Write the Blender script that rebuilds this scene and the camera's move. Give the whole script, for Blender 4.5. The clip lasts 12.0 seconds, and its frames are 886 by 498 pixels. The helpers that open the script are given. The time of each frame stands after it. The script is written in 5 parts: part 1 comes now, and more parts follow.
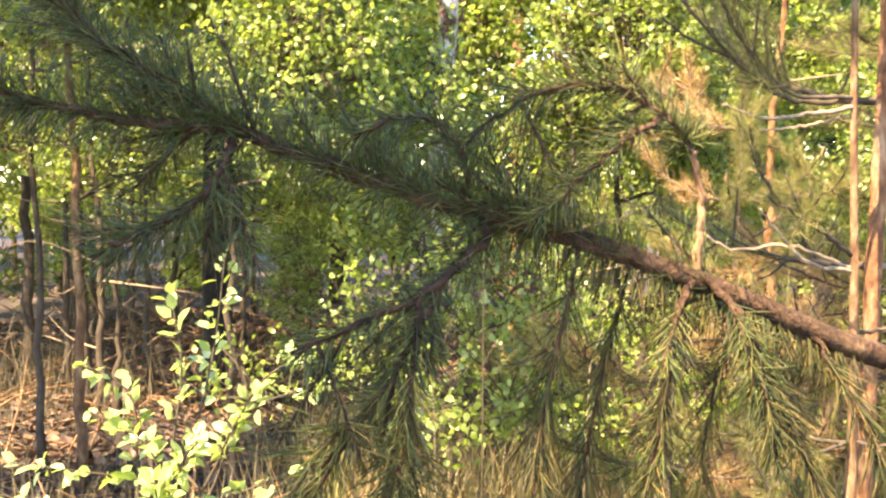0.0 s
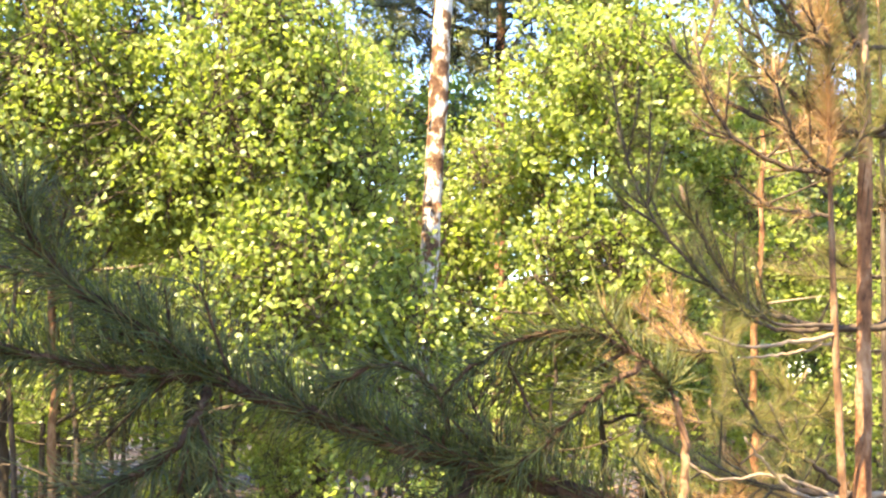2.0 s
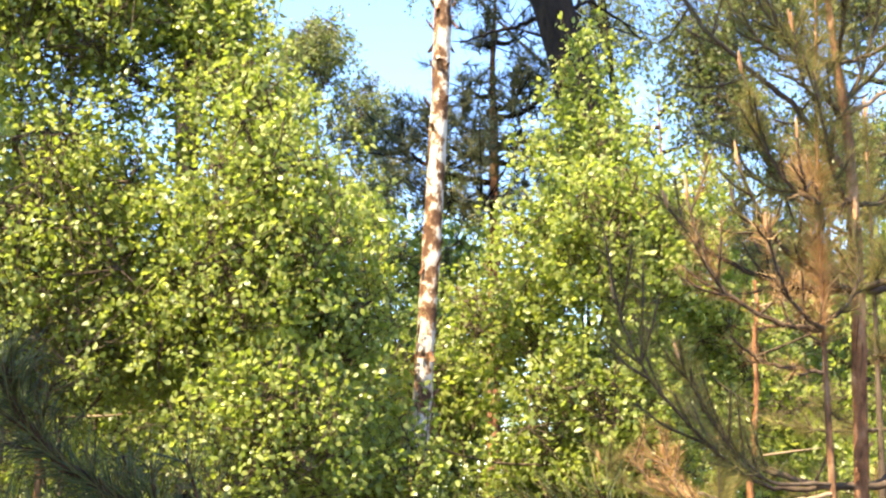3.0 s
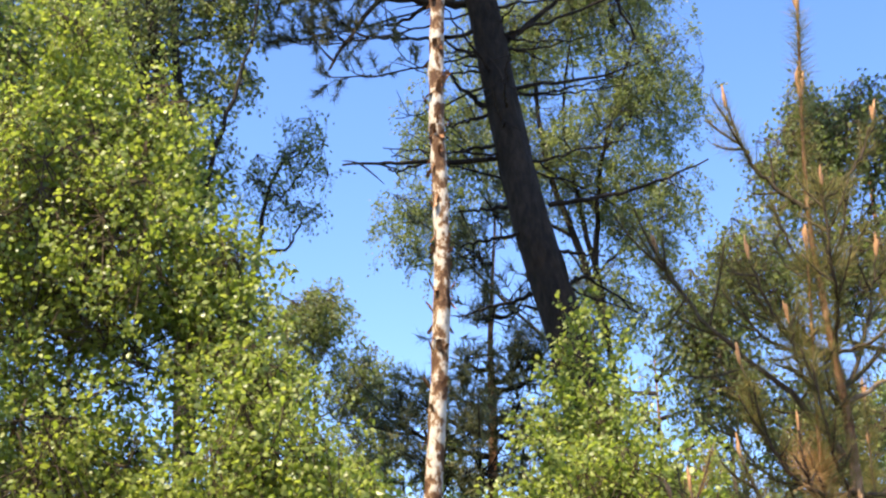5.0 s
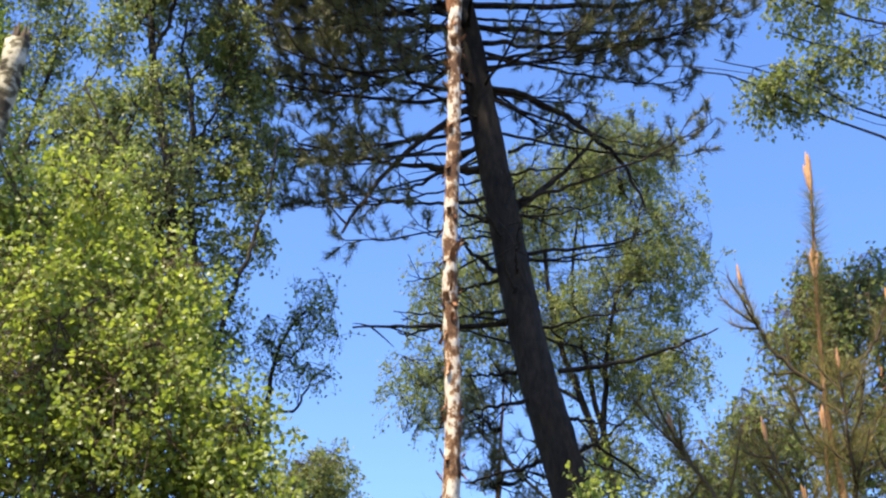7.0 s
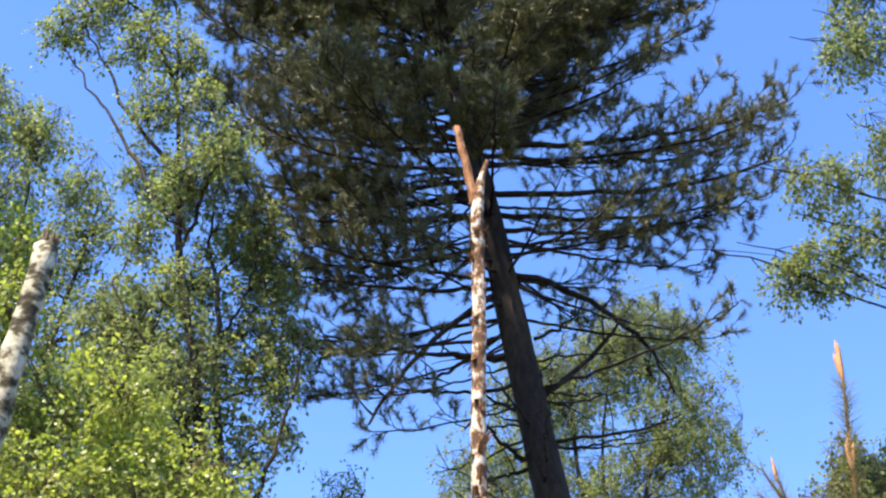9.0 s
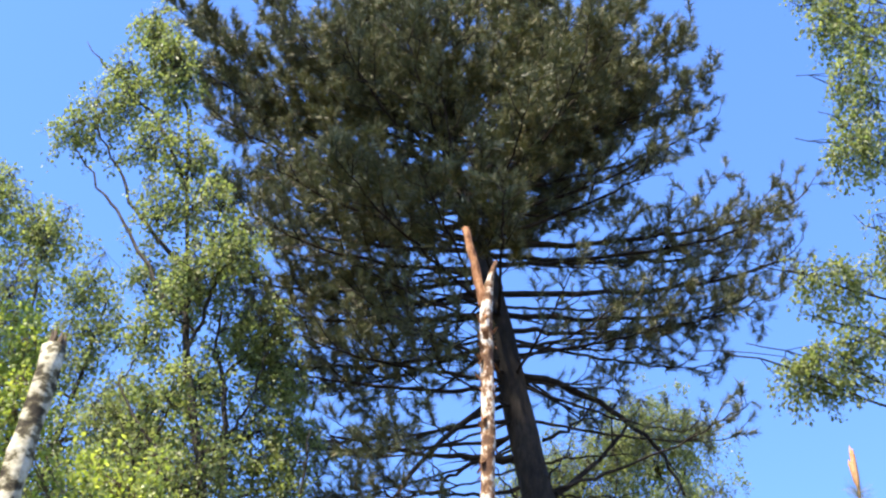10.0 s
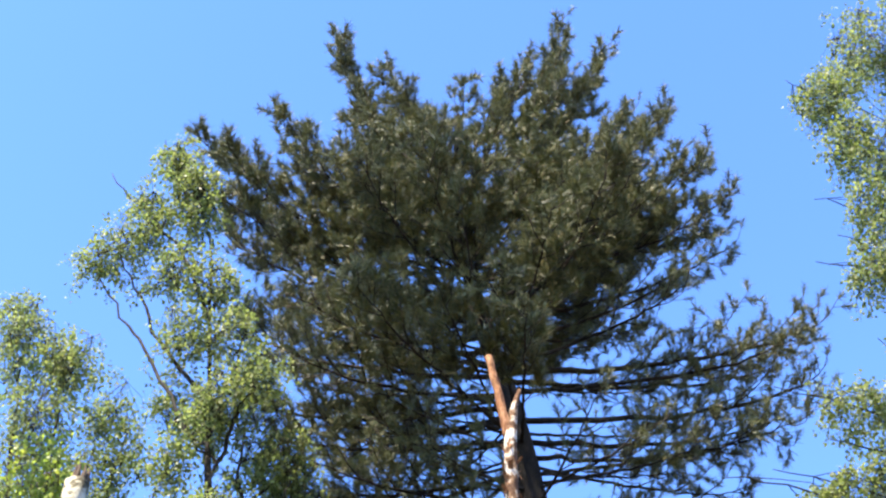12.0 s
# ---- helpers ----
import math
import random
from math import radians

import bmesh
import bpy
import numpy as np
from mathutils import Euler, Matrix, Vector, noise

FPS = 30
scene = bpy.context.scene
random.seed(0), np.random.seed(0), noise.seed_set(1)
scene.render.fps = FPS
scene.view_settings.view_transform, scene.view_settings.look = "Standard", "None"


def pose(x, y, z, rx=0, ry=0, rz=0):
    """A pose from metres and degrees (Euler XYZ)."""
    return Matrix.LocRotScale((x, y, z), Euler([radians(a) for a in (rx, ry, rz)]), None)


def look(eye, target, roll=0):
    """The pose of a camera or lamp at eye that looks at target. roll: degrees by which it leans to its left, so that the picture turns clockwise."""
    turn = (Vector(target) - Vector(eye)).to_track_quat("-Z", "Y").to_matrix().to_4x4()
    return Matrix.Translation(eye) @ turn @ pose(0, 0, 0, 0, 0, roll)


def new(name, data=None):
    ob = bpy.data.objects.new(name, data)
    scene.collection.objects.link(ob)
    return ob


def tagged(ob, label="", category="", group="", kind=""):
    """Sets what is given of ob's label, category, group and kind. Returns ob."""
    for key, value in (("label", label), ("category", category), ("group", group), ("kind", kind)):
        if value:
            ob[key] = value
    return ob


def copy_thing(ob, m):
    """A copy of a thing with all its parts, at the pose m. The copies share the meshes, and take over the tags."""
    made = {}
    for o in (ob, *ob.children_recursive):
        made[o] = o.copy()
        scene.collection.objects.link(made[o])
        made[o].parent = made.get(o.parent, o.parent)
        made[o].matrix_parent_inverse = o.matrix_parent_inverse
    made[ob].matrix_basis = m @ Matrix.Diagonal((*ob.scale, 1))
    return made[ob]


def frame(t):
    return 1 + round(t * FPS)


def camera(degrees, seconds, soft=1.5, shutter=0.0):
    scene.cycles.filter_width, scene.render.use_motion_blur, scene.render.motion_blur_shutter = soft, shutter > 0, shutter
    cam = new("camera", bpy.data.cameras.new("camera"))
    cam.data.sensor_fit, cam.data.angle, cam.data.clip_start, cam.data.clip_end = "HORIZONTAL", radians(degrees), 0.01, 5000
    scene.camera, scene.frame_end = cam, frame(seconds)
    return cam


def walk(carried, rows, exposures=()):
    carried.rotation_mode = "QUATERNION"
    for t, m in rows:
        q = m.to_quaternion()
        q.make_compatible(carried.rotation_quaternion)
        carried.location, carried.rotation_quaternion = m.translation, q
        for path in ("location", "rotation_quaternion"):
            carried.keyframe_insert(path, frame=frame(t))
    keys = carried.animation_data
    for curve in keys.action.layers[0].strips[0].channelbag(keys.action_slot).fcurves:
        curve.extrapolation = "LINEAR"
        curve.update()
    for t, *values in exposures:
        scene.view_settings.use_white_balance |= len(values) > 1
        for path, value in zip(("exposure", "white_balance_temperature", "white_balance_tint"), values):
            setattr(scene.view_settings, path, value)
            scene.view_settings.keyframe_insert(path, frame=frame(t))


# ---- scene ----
cam = camera(35.46, 12.0, soft=2.3)
PATH = [
    (0.0, pose(0.000, -0.001, 1.601, 87.00, 0.00, -0.00)),
    (0.5, pose(0.004, 0.006, 1.604, 88.31, 0.13, -0.06)),
    (1.0, pose(0.006, 0.012, 1.612, 90.16, -0.18, -0.40)),
    (1.5, pose(0.007, 0.020, 1.626, 93.10, 0.34, -0.63)),
    (2.0, pose(0.006, 0.021, 1.651, 95.78, 0.08, -0.68)),
    (2.5, pose(0.007, 0.026, 1.667, 98.71, 0.13, -0.90)),
    (3.0, pose(0.008, 0.031, 1.699, 101.58, -0.11, -0.99)),
    (3.5, pose(0.005, 0.024, 1.733, 104.56, 0.14, -0.99)),
    (3.7, pose(0.008, 0.015, 1.744, 105.78, 0.36, -0.98)),
    (5.3, pose(-0.015, -0.017, 1.795, 113.30, 0.00, -1.08)),
    (5.5, pose(-0.020, -0.021, 1.802, 113.79, 0.01, -0.96)),
    (6.0, pose(-0.022, -0.026, 1.817, 115.55, -0.61, -0.99)),
    (6.5, pose(-0.030, -0.031, 1.830, 117.00, -0.76, -1.24)),
    (7.0, pose(-0.048, -0.048, 1.836, 118.87, -1.04, -1.36)),
    (7.2, pose(-0.054, -0.054, 1.839, 119.63, -0.95, -1.18)),
    (8.8, pose(-0.053, -0.061, 1.893, 125.56, -0.45, 0.16)),
    (9.0, pose(-0.053, -0.065, 1.900, 126.34, -0.50, 0.22)),
    (9.5, pose(-0.055, -0.067, 1.905, 128.37, -1.12, -0.05)),
    (10.0, pose(-0.071, -0.068, 1.928, 130.36, -0.76, 0.33)),
    (10.5, pose(-0.072, -0.078, 1.940, 132.03, -0.63, 0.73)),
    (11.0, pose(-0.079, -0.091, 1.941, 133.30, -0.66, 0.62)),
    (11.5, pose(-0.087, -0.098, 1.950, 134.28, -0.75, 0.83)),
    (12.0, pose(-0.095, -0.105, 1.946, 135.42, -0.89, 1.28)),
]
walk(cam, PATH, exposures=[(0.0, 2.92, 7500, 10), (1.2, 3.1, 7500, 10), (2.5, 2.6, 7400, 10), (3.7, 1.93, 7100, 10), (5.3, 1.38, 6700, 10), (7.2, 1.3, 6600, 10), (8.8, 1.5, 6400, 10), (12.0, 1.9, 6250, 10)])

# ---- daylight ----
SUN_AZ, SUN_EL = radians(221), radians(56)      # clockwise from +y
world = bpy.data.worlds.new("sky")
scene.world = world
world.use_nodes = True
wn = world.node_tree
sky = wn.nodes.new("ShaderNodeTexSky")
sky.sky_type, sky.sun_disc = "NISHITA", False
sky.sun_elevation, sky.sun_rotation = SUN_EL, SUN_AZ
sky.air_density, sky.dust_density, sky.ozone_density = 1.0, 0.2, 2.2
tone = wn.nodes.new("ShaderNodeHueSaturation")
tone.inputs["Hue"].default_value, tone.inputs["Saturation"].default_value = 0.512, 1.2
wn.links.new(sky.outputs[0], tone.inputs["Color"])
wn.links.new(tone.outputs[0], wn.nodes["Background"].inputs[0])
wn.nodes["Background"].inputs[1].default_value = 0.15
sun_dir = Vector((math.sin(SUN_AZ) * math.cos(SUN_EL), math.cos(SUN_AZ) * math.cos(SUN_EL), math.sin(SUN_EL)))
sun = new("sun", bpy.data.lights.new("sun", "SUN"))
sun.data.energy, sun.data.angle, sun.data.color = 5.0, radians(0.53), (1.0, 0.88, 0.68)
sun.matrix_world = look(sun_dir * 60, (0, 0, 0))


# ---- materials ----
def node(nt, kind, **inputs):
    n = nt.nodes.new("ShaderNode" + kind)
    for k, v in inputs.items():
        n.inputs[k.replace("_", " ")].default_value = v
    return n


def blank(name):
    m = bpy.data.materials.new(name)
    m.use_nodes = True
    nt = m.node_tree
    return m, nt, nt.nodes["Principled BSDF"], nt.nodes["Material Output"]


def ramp(nt, source, stops):
    r = nt.nodes.new("ShaderNodeValToRGB")
    while len(r.color_ramp.elements) < len(stops):
        r.color_ramp.elements.new(0.5)
    for e, (p, c) in zip(r.color_ramp.elements, stops):
        e.position, e.color = p, (*c, 1)
    nt.links.new(source, r.inputs[0])
    return r.outputs[0]


def spread(nt):
    """A random value per leaf, whether it is an island of a crown or an object of its own."""
    g, o = nt.nodes.new("ShaderNodeNewGeometry"), nt.nodes.new("ShaderNodeObjectInfo")
    a = nt.nodes.new("ShaderNodeMath")
    nt.links.new(g.outputs["Random Per Island"], a.inputs[0])
    nt.links.new(o.outputs["Random"], a.inputs[1])
    f = nt.nodes.new("ShaderNodeMath")
    f.operation = "FRACT"
    nt.links.new(a.outputs[0], f.inputs[0])
    return f.outputs[0]


def leaf_material(name, stops, through_stops, rough=0.42, thin=0.55, grain=60.0, gloss=0.5):
    m, nt, b, out = blank(name)
    v = spread(nt)
    tc = nt.nodes.new("ShaderNodeTexCoord")
    n = node(nt, "TexNoise", Scale=grain, Detail=2.0)
    nt.links.new(tc.outputs["Object"], n.inputs["Vector"])
    mixv = nt.nodes.new("ShaderNodeMath")
    mixv.operation = "MULTIPLY_ADD"
    nt.links.new(n.outputs[0], mixv.inputs[0])
    mixv.inputs[1].default_value = 0.35
    nt.links.new(v, mixv.inputs[2])
    sub = nt.nodes.new("ShaderNodeMath")
    sub.operation = "SUBTRACT"
    nt.links.new(mixv.outputs[0], sub.inputs[0])
    sub.inputs[1].default_value = 0.175
    nt.links.new(ramp(nt, sub.outputs[0], stops), b.inputs["Base Color"])
    b.inputs["Roughness"].default_value = rough
    b.inputs["Specular IOR Level"].default_value = gloss
    t = nt.nodes.new("ShaderNodeBsdfTranslucent")
    nt.links.new(ramp(nt, sub.outputs[0], through_stops), t.inputs[0])
    mix = nt.nodes.new("ShaderNodeMixShader")
    mix.inputs[0].default_value = thin
    nt.links.new(b.outputs[0], mix.inputs[1])
    nt.links.new(t.outputs[0], mix.inputs[2])
    nt.links.new(mix.outputs[0], out.inputs[0])
    return m


def bark_material(name, stops, scale=14.0, stretch=0.25, bump=0.6, rough=0.85, coarse=2.5):
    m, nt, b, out = blank(name)
    tc = nt.nodes.new("ShaderNodeTexCoord")
    mp = nt.nodes.new("ShaderNodeMapping")
    mp.inputs["Scale"].default_value = (1, 1, stretch)
    nt.links.new(tc.outputs["Object"], mp.inputs[0])
    fine = node(nt, "TexNoise", Scale=scale, Detail=6.0, Roughness=0.65)
    big = node(nt, "TexNoise", Scale=coarse, Detail=3.0)
    for n in (fine, big):
        nt.links.new(mp.outputs[0], n.inputs["Vector"])
    mix = nt.nodes.new("ShaderNodeMath")
    mix.operation = "MULTIPLY_ADD"
    nt.links.new(big.outputs[0], mix.inputs[0])
    mix.inputs[1].default_value = 0.9
    half = nt.nodes.new("ShaderNodeMath")
    half.operation = "MULTIPLY_ADD"
    nt.links.new(fine.outputs[0], half.inputs[0])
    half.inputs[1].default_value, half.inputs[2].default_value = 1.1, -0.5
    nt.links.new(half.outputs[0], mix.inputs[2])
    nt.links.new(ramp(nt, mix.outputs[0], stops), b.inputs["Base Color"])
    b.inputs["Roughness"].default_value = rough
    b.inputs["Specular IOR Level"].default_value = 0.2
    bp = node(nt, "Bump", Strength=min(bump, 1.0), Distance=0.02)
    nt.links.new(mix.outputs[0], bp.inputs["Height"])
    nt.links.new(bp.outputs[0], b.inputs["Normal"])
    return m


LEAF_FRESH = leaf_material("fresh_leaf", [(0.0, (0.13, 0.165, 0.036)), (0.5, (0.235, 0.28, 0.06)), (1.0, (0.38, 0.41, 0.12))],
                           [(0.0, (0.2, 0.28, 0.032)), (0.5, (0.33, 0.41, 0.05)), (1.0, (0.48, 0.53, 0.085))], rough=0.38, gloss=0.55)
LEAF_SAPLING = leaf_material("sapling_leaf", [(0.0, (0.24, 0.30, 0.07)), (1.0, (0.42, 0.45, 0.18))],
                             [(0.0, (0.4, 0.5, 0.06)), (1.0, (0.6, 0.64, 0.14))], rough=0.3, thin=0.4, gloss=0.8)
LEAF_BIRCH = leaf_material("birch_leaf", [(0.0, (0.085, 0.115, 0.04)), (0.6, (0.15, 0.178, 0.06)), (1.0, (0.235, 0.245, 0.09))],
                           [(0.0, (0.16, 0.225, 0.05)), (1.0, (0.33, 0.37, 0.1))], rough=0.45)
NEEDLE_NEAR = leaf_material("pine_needle", [(0.0, (0.04, 0.052, 0.014)), (0.6, (0.085, 0.097, 0.021)), (0.9, (0.155, 0.148, 0.036)), (1.0, (0.22, 0.15, 0.04))],
                            [(0.0, (0.05, 0.1, 0.03)), (1.0, (0.2, 0.2, 0.05))], rough=0.42, thin=0.25, grain=20, gloss=0.4)
NEEDLE_YOUNG = leaf_material("young_pine_needle", [(0.0, (0.07, 0.08, 0.025)), (0.6, (0.17, 0.147, 0.045)), (1.0, (0.32, 0.235, 0.075))],
                             [(0.0, (0.1, 0.14, 0.04)), (1.0, (0.3, 0.26, 0.08))], rough=0.6, thin=0.3, grain=8, gloss=0.15)
NEEDLE_OLD = leaf_material("old_pine_needle", [(0.0, (0.04, 0.045, 0.016)), (0.5, (0.085, 0.08, 0.027)), (0.85, (0.15, 0.115, 0.036)), (1.0, (0.25, 0.15, 0.055))],
                           [(0.0, (0.08, 0.1, 0.03)), (1.0, (0.24, 0.19, 0.06))], rough=0.6, thin=0.25, grain=20, gloss=0.15)
NEEDLE_DEAD = leaf_material("dead_needle", [(0.0, (0.22, 0.105, 0.034)), (0.6, (0.36, 0.195, 0.068)), (1.0, (0.5, 0.33, 0.14))],
                            [(0.0, (0.35, 0.16, 0.04)), (1.0, (0.5, 0.3, 0.1))], rough=0.6, thin=0.2, grain=8)
NEEDLE_TALL = leaf_material("tall_pine_needle", [(0.0, (0.045, 0.055, 0.024)), (0.5, (0.086, 0.098, 0.038)), (0.8, (0.15, 0.142, 0.052)), (1.0, (0.23, 0.19, 0.08))],
                            [(0.0, (0.05, 0.07, 0.025)), (1.0, (0.14, 0.14, 0.04))], rough=0.5, thin=0.15, grain=2.0, gloss=0.35)
LITTER_LEAF = leaf_material("fallen_leaf", [(0.0, (0.03, 0.014, 0.008)), (0.5, (0.08, 0.04, 0.022)), (1.0, (0.2, 0.115, 0.065))],
                            [(0.0, (0.1, 0.05, 0.02)), (1.0, (0.25, 0.14, 0.06))], rough=0.7, thin=0.1)
DRY_GRASS = leaf_material("dry_grass", [(0.0, (0.05, 0.036, 0.015)), (0.6, (0.105, 0.072, 0.03)), (1.0, (0.22, 0.16, 0.08))],
                          [(0.0, (0.25, 0.2, 0.07)), (1.0, (0.5, 0.42, 0.2))], rough=0.6, thin=0.25)
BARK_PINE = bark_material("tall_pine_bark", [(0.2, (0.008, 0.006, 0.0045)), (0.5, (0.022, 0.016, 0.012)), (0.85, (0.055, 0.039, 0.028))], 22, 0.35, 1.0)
BARK_LIMB = bark_material("pine_limb_bark", [(0.2, (0.022, 0.011, 0.006)), (0.55, (0.088, 0.045, 0.023)), (0.9, (0.21, 0.118, 0.062))], 70, 0.8, 1.0, coarse=22)
BARK_ORANGE = bark_material("orange_pine_bark", [(0.25, (0.07, 0.028, 0.013)), (0.5, (0.25, 0.11, 0.048)), (0.8, (0.45, 0.26, 0.14))], 30, 0.45, 1.0, coarse=11)
BARK_DARK = bark_material("dark_sapling_bark", [(0.2, (0.03, 0.02, 0.014)), (0.55, (0.08, 0.055, 0.035)), (0.9, (0.16, 0.12, 0.08))], 30, 0.4, 0.5)
BARK_STEM = bark_material("dark_birch_stem_bark", [(0.2, (0.01, 0.008, 0.006)), (0.55, (0.028, 0.022, 0.016)), (0.9, (0.09, 0.078, 0.06))], 26, 0.6, 0.5)
BARK_BIRCH = bark_material("birch_bark", [(0.36, (0.028, 0.022, 0.014)), (0.47, (0.1, 0.085, 0.05)), (0.55, (0.33, 0.3, 0.22)), (0.75, (0.5, 0.46, 0.37))], 11, 1.4, 0.8, coarse=6)
BARK_SNAG = bark_material("peeling_dead_bark", [(0.38, (0.09, 0.045, 0.024)), (0.49, (0.23, 0.13, 0.068)), (0.54, (0.46, 0.39, 0.31)), (0.8, (0.62, 0.56, 0.48))], 20, 0.7, 0.8, coarse=13)
BARK_YOUNG = bark_material("young_pine_bark", [(0.2, (0.045, 0.022, 0.012)), (0.5, (0.16, 0.08, 0.038)), (0.85, (0.35, 0.21, 0.11))], 24, 0.5, 0.7, coarse=6)
DEAD_WOOD = bark_material("bleached_dead_wood", [(0.2, (0.13, 0.085, 0.05)), (0.6, (0.3, 0.21, 0.13)), (0.9, (0.46, 0.36, 0.24))], 30, 0.5, 0.4)
CANDLE = bark_material("pine_candle", [(0.2, (0.24, 0.105, 0.04)), (0.6, (0.44, 0.245, 0.12)), (0.9, (0.56, 0.38, 0.25))], 60, 0.5, 0.4, rough=0.6)


def soil_material():
    m, nt, b, out = blank("forest_soil")
    tc = nt.nodes.new("ShaderNodeTexCoord")
    fine = node(nt, "TexNoise", Scale=9.0, Detail=8.0, Roughness=0.7)
    big = node(nt, "TexNoise", Scale=0.5, Detail=4.0)
    for n in (fine, big):
        nt.links.new(tc.outputs["Object"], n.inputs["Vector"])
    mix = nt.nodes.new("ShaderNodeMath")
    mix.operation = "MULTIPLY_ADD"
    nt.links.new(big.outputs[0], mix.inputs[0])
    mix.inputs[1].default_value = 0.6
    half = nt.nodes.new("ShaderNodeMath")
    half.operation = "MULTIPLY"
    half.inputs[1].default_value = 0.5
    nt.links.new(fine.outputs[0], half.inputs[0])
    nt.links.new(half.outputs[0], mix.inputs[2])
    nt.links.new(ramp(nt, mix.outputs[0], [(0.3, (0.014, 0.009, 0.006)), (0.55, (0.034, 0.02, 0.012)), (0.75, (0.075, 0.044, 0.025)), (0.9, (0.055, 0.058, 0.018))]), b.inputs["Base Color"])
    b.inputs["Roughness"].default_value = 0.95
    bp = node(nt, "Bump", Strength=0.8, Distance=0.05)
    nt.links.new(fine.outputs[0], bp.inputs["Height"])
    nt.links.new(bp.outputs[0], b.inputs["Normal"])
    return m


SOIL = soil_material()


# ---- geometry helpers ----
UP = np.array((0.0, 0.0, 1.0))


def unit(a):
    return a / np.maximum(np.linalg.norm(a, axis=-1, keepdims=True), 1e-9)


def spline(points, n):
    """A smooth path of n places through the given ones."""
    p = np.array(points, float)
    p = np.vstack([2 * p[0] - p[1], p, 2 * p[-1] - p[-2]])
    k = len(p) - 3
    u = np.linspace(0, k - 1e-9, n)
    i = u.astype(int)
    t = (u - i)[:, None]
    a, b, c, d = p[i], p[i + 1], p[i + 2], p[i + 3]
    return 0.5 * (2 * b + (c - a) * t + (2 * a - 5 * b + 4 * c - d) * t ** 2 + (3 * b - a - 3 * c + d) * t ** 3)


class Geo:
    """Vertices and faces, gathered until they become one mesh."""

    def __init__(self):
        self.v, self.f, self.n = [], {3: [], 4: []}, 0

    def add(self, verts, faces):
        faces = np.asarray(faces)
        self.f[faces.shape[1]].append(faces + self.n)
        self.v.append(verts)

    def close(self, count):
        self.n += count

    def tube(self, path, radii, sides=6, rough=0.0, rng=None):
        path = np.asarray(path, float)
        n = len(path)
        radii = np.broadcast_to(radii, n)
        tan = unit(np.gradient(path, axis=0))
        ref = np.array((0.31, 0.95, 0.05)) if abs(tan[0][1]) < 0.8 else np.array((1.0, 0.1, 0.0))
        us = np.empty((n, 3))
        for i in range(n):
            ref = ref - tan[i] * (ref @ tan[i])
            ref = ref / max(np.linalg.norm(ref), 1e-9)
            us[i] = ref
        vs = np.cross(tan, us)
        a = np.linspace(0, 2 * np.pi, sides, endpoint=False)
        rr = radii[:, None] * (1 + (rough * rng.standard_normal((n, sides)) if rough else 0))
        ring = path[:, None] + rr[..., None] * (np.cos(a)[None, :, None] * us[:, None] + np.sin(a)[None, :, None] * vs[:, None])
        i, j = np.meshgrid(np.arange(n - 1), np.arange(sides), indexing="ij")
        k = (j + 1) % sides
        quads = np.stack([i * sides + j, i * sides + k, (i + 1) * sides + k, (i + 1) * sides + j], -1).reshape(-1, 4)
        self.add(np.vstack([ring.reshape(-1, 3), path[-1:] + tan[-1:] * radii[-1] * 0.5]), quads)
        last = (n - 1) * sides
        self.f[3].append(np.array([(last + s, last + (s + 1) % sides, n * sides) for s in range(sides)]) + self.n)
        self.close(n * sides + 1)

    def stamp(self, template, faces, at, along, normal, size, wide=None):
        """Copies of a small template (x across, y along, z out) at many places."""
        y = unit(np.asarray(along, float))
        x = unit(np.cross(y, normal))
        z = np.cross(x, y)
        size = np.broadcast_to(size, len(at))[:, None, None]
        w = size if wide is None else np.broadcast_to(wide, len(at))[:, None, None]
        t = np.asarray(template, float)
        v = at[:, None] + w * t[None, :, :1] * x[:, None] + size * t[None, :, 1:2] * y[:, None] + w * t[None, :, 2:] * z[:, None]
        m = len(t)
        off = (np.arange(len(at)) * m)[:, None, None]
        for fs in faces:
            fs = np.asarray(fs)
            self.f[fs.shape[1]].append((fs[None] + off).reshape(-1, fs.shape[1]) + self.n)
        self.v.append(v.reshape(-1, 3))
        self.close(len(at) * m)

    def mesh(self, name, origin=(0, 0, 0), smooth=True):
        v = np.vstack(self.v) - np.array(origin)
        tri = np.vstack(self.f[3]) if self.f[3] else np.zeros((0, 3), int)
        quad = np.vstack(self.f[4]) if self.f[4] else np.zeros((0, 4), int)
        me = bpy.data.meshes.new(name)
        me.vertices.add(len(v))
        me.vertices.foreach_set("co", v.ravel())
        me.loops.add(tri.size + quad.size)
        me.loops.foreach_set("vertex_index", np.concatenate([tri.ravel(), quad.ravel()]).astype(np.int32))
        me.polygons.add(len(tri) + len(quad))
        starts = np.concatenate([np.arange(len(tri)) * 3, tri.size + np.arange(len(quad)) * 4])
        me.polygons.foreach_set("loop_start", starts.astype(np.int32))
        me.polygons.foreach_set("use_smooth", np.full(len(starts), smooth))
        me.update(calc_edges=True)
        me.validate()
        return me


def thing(name, base, label, category, group="", kind=""):
    ob = new(name)
    ob.location = base
    ob.empty_display_size = 0.2
    return tagged(ob, label, category, group, kind)


def part(name, geo, material, parent, label="", kind="", smooth=True):
    root = parent
    while root.parent:
        root = root.parent
    ob = new(name, geo.mesh(name, root.location, smooth))
    ob.data.materials.append(material)
    ob.parent = parent
    return tagged(ob, label, kind=kind)


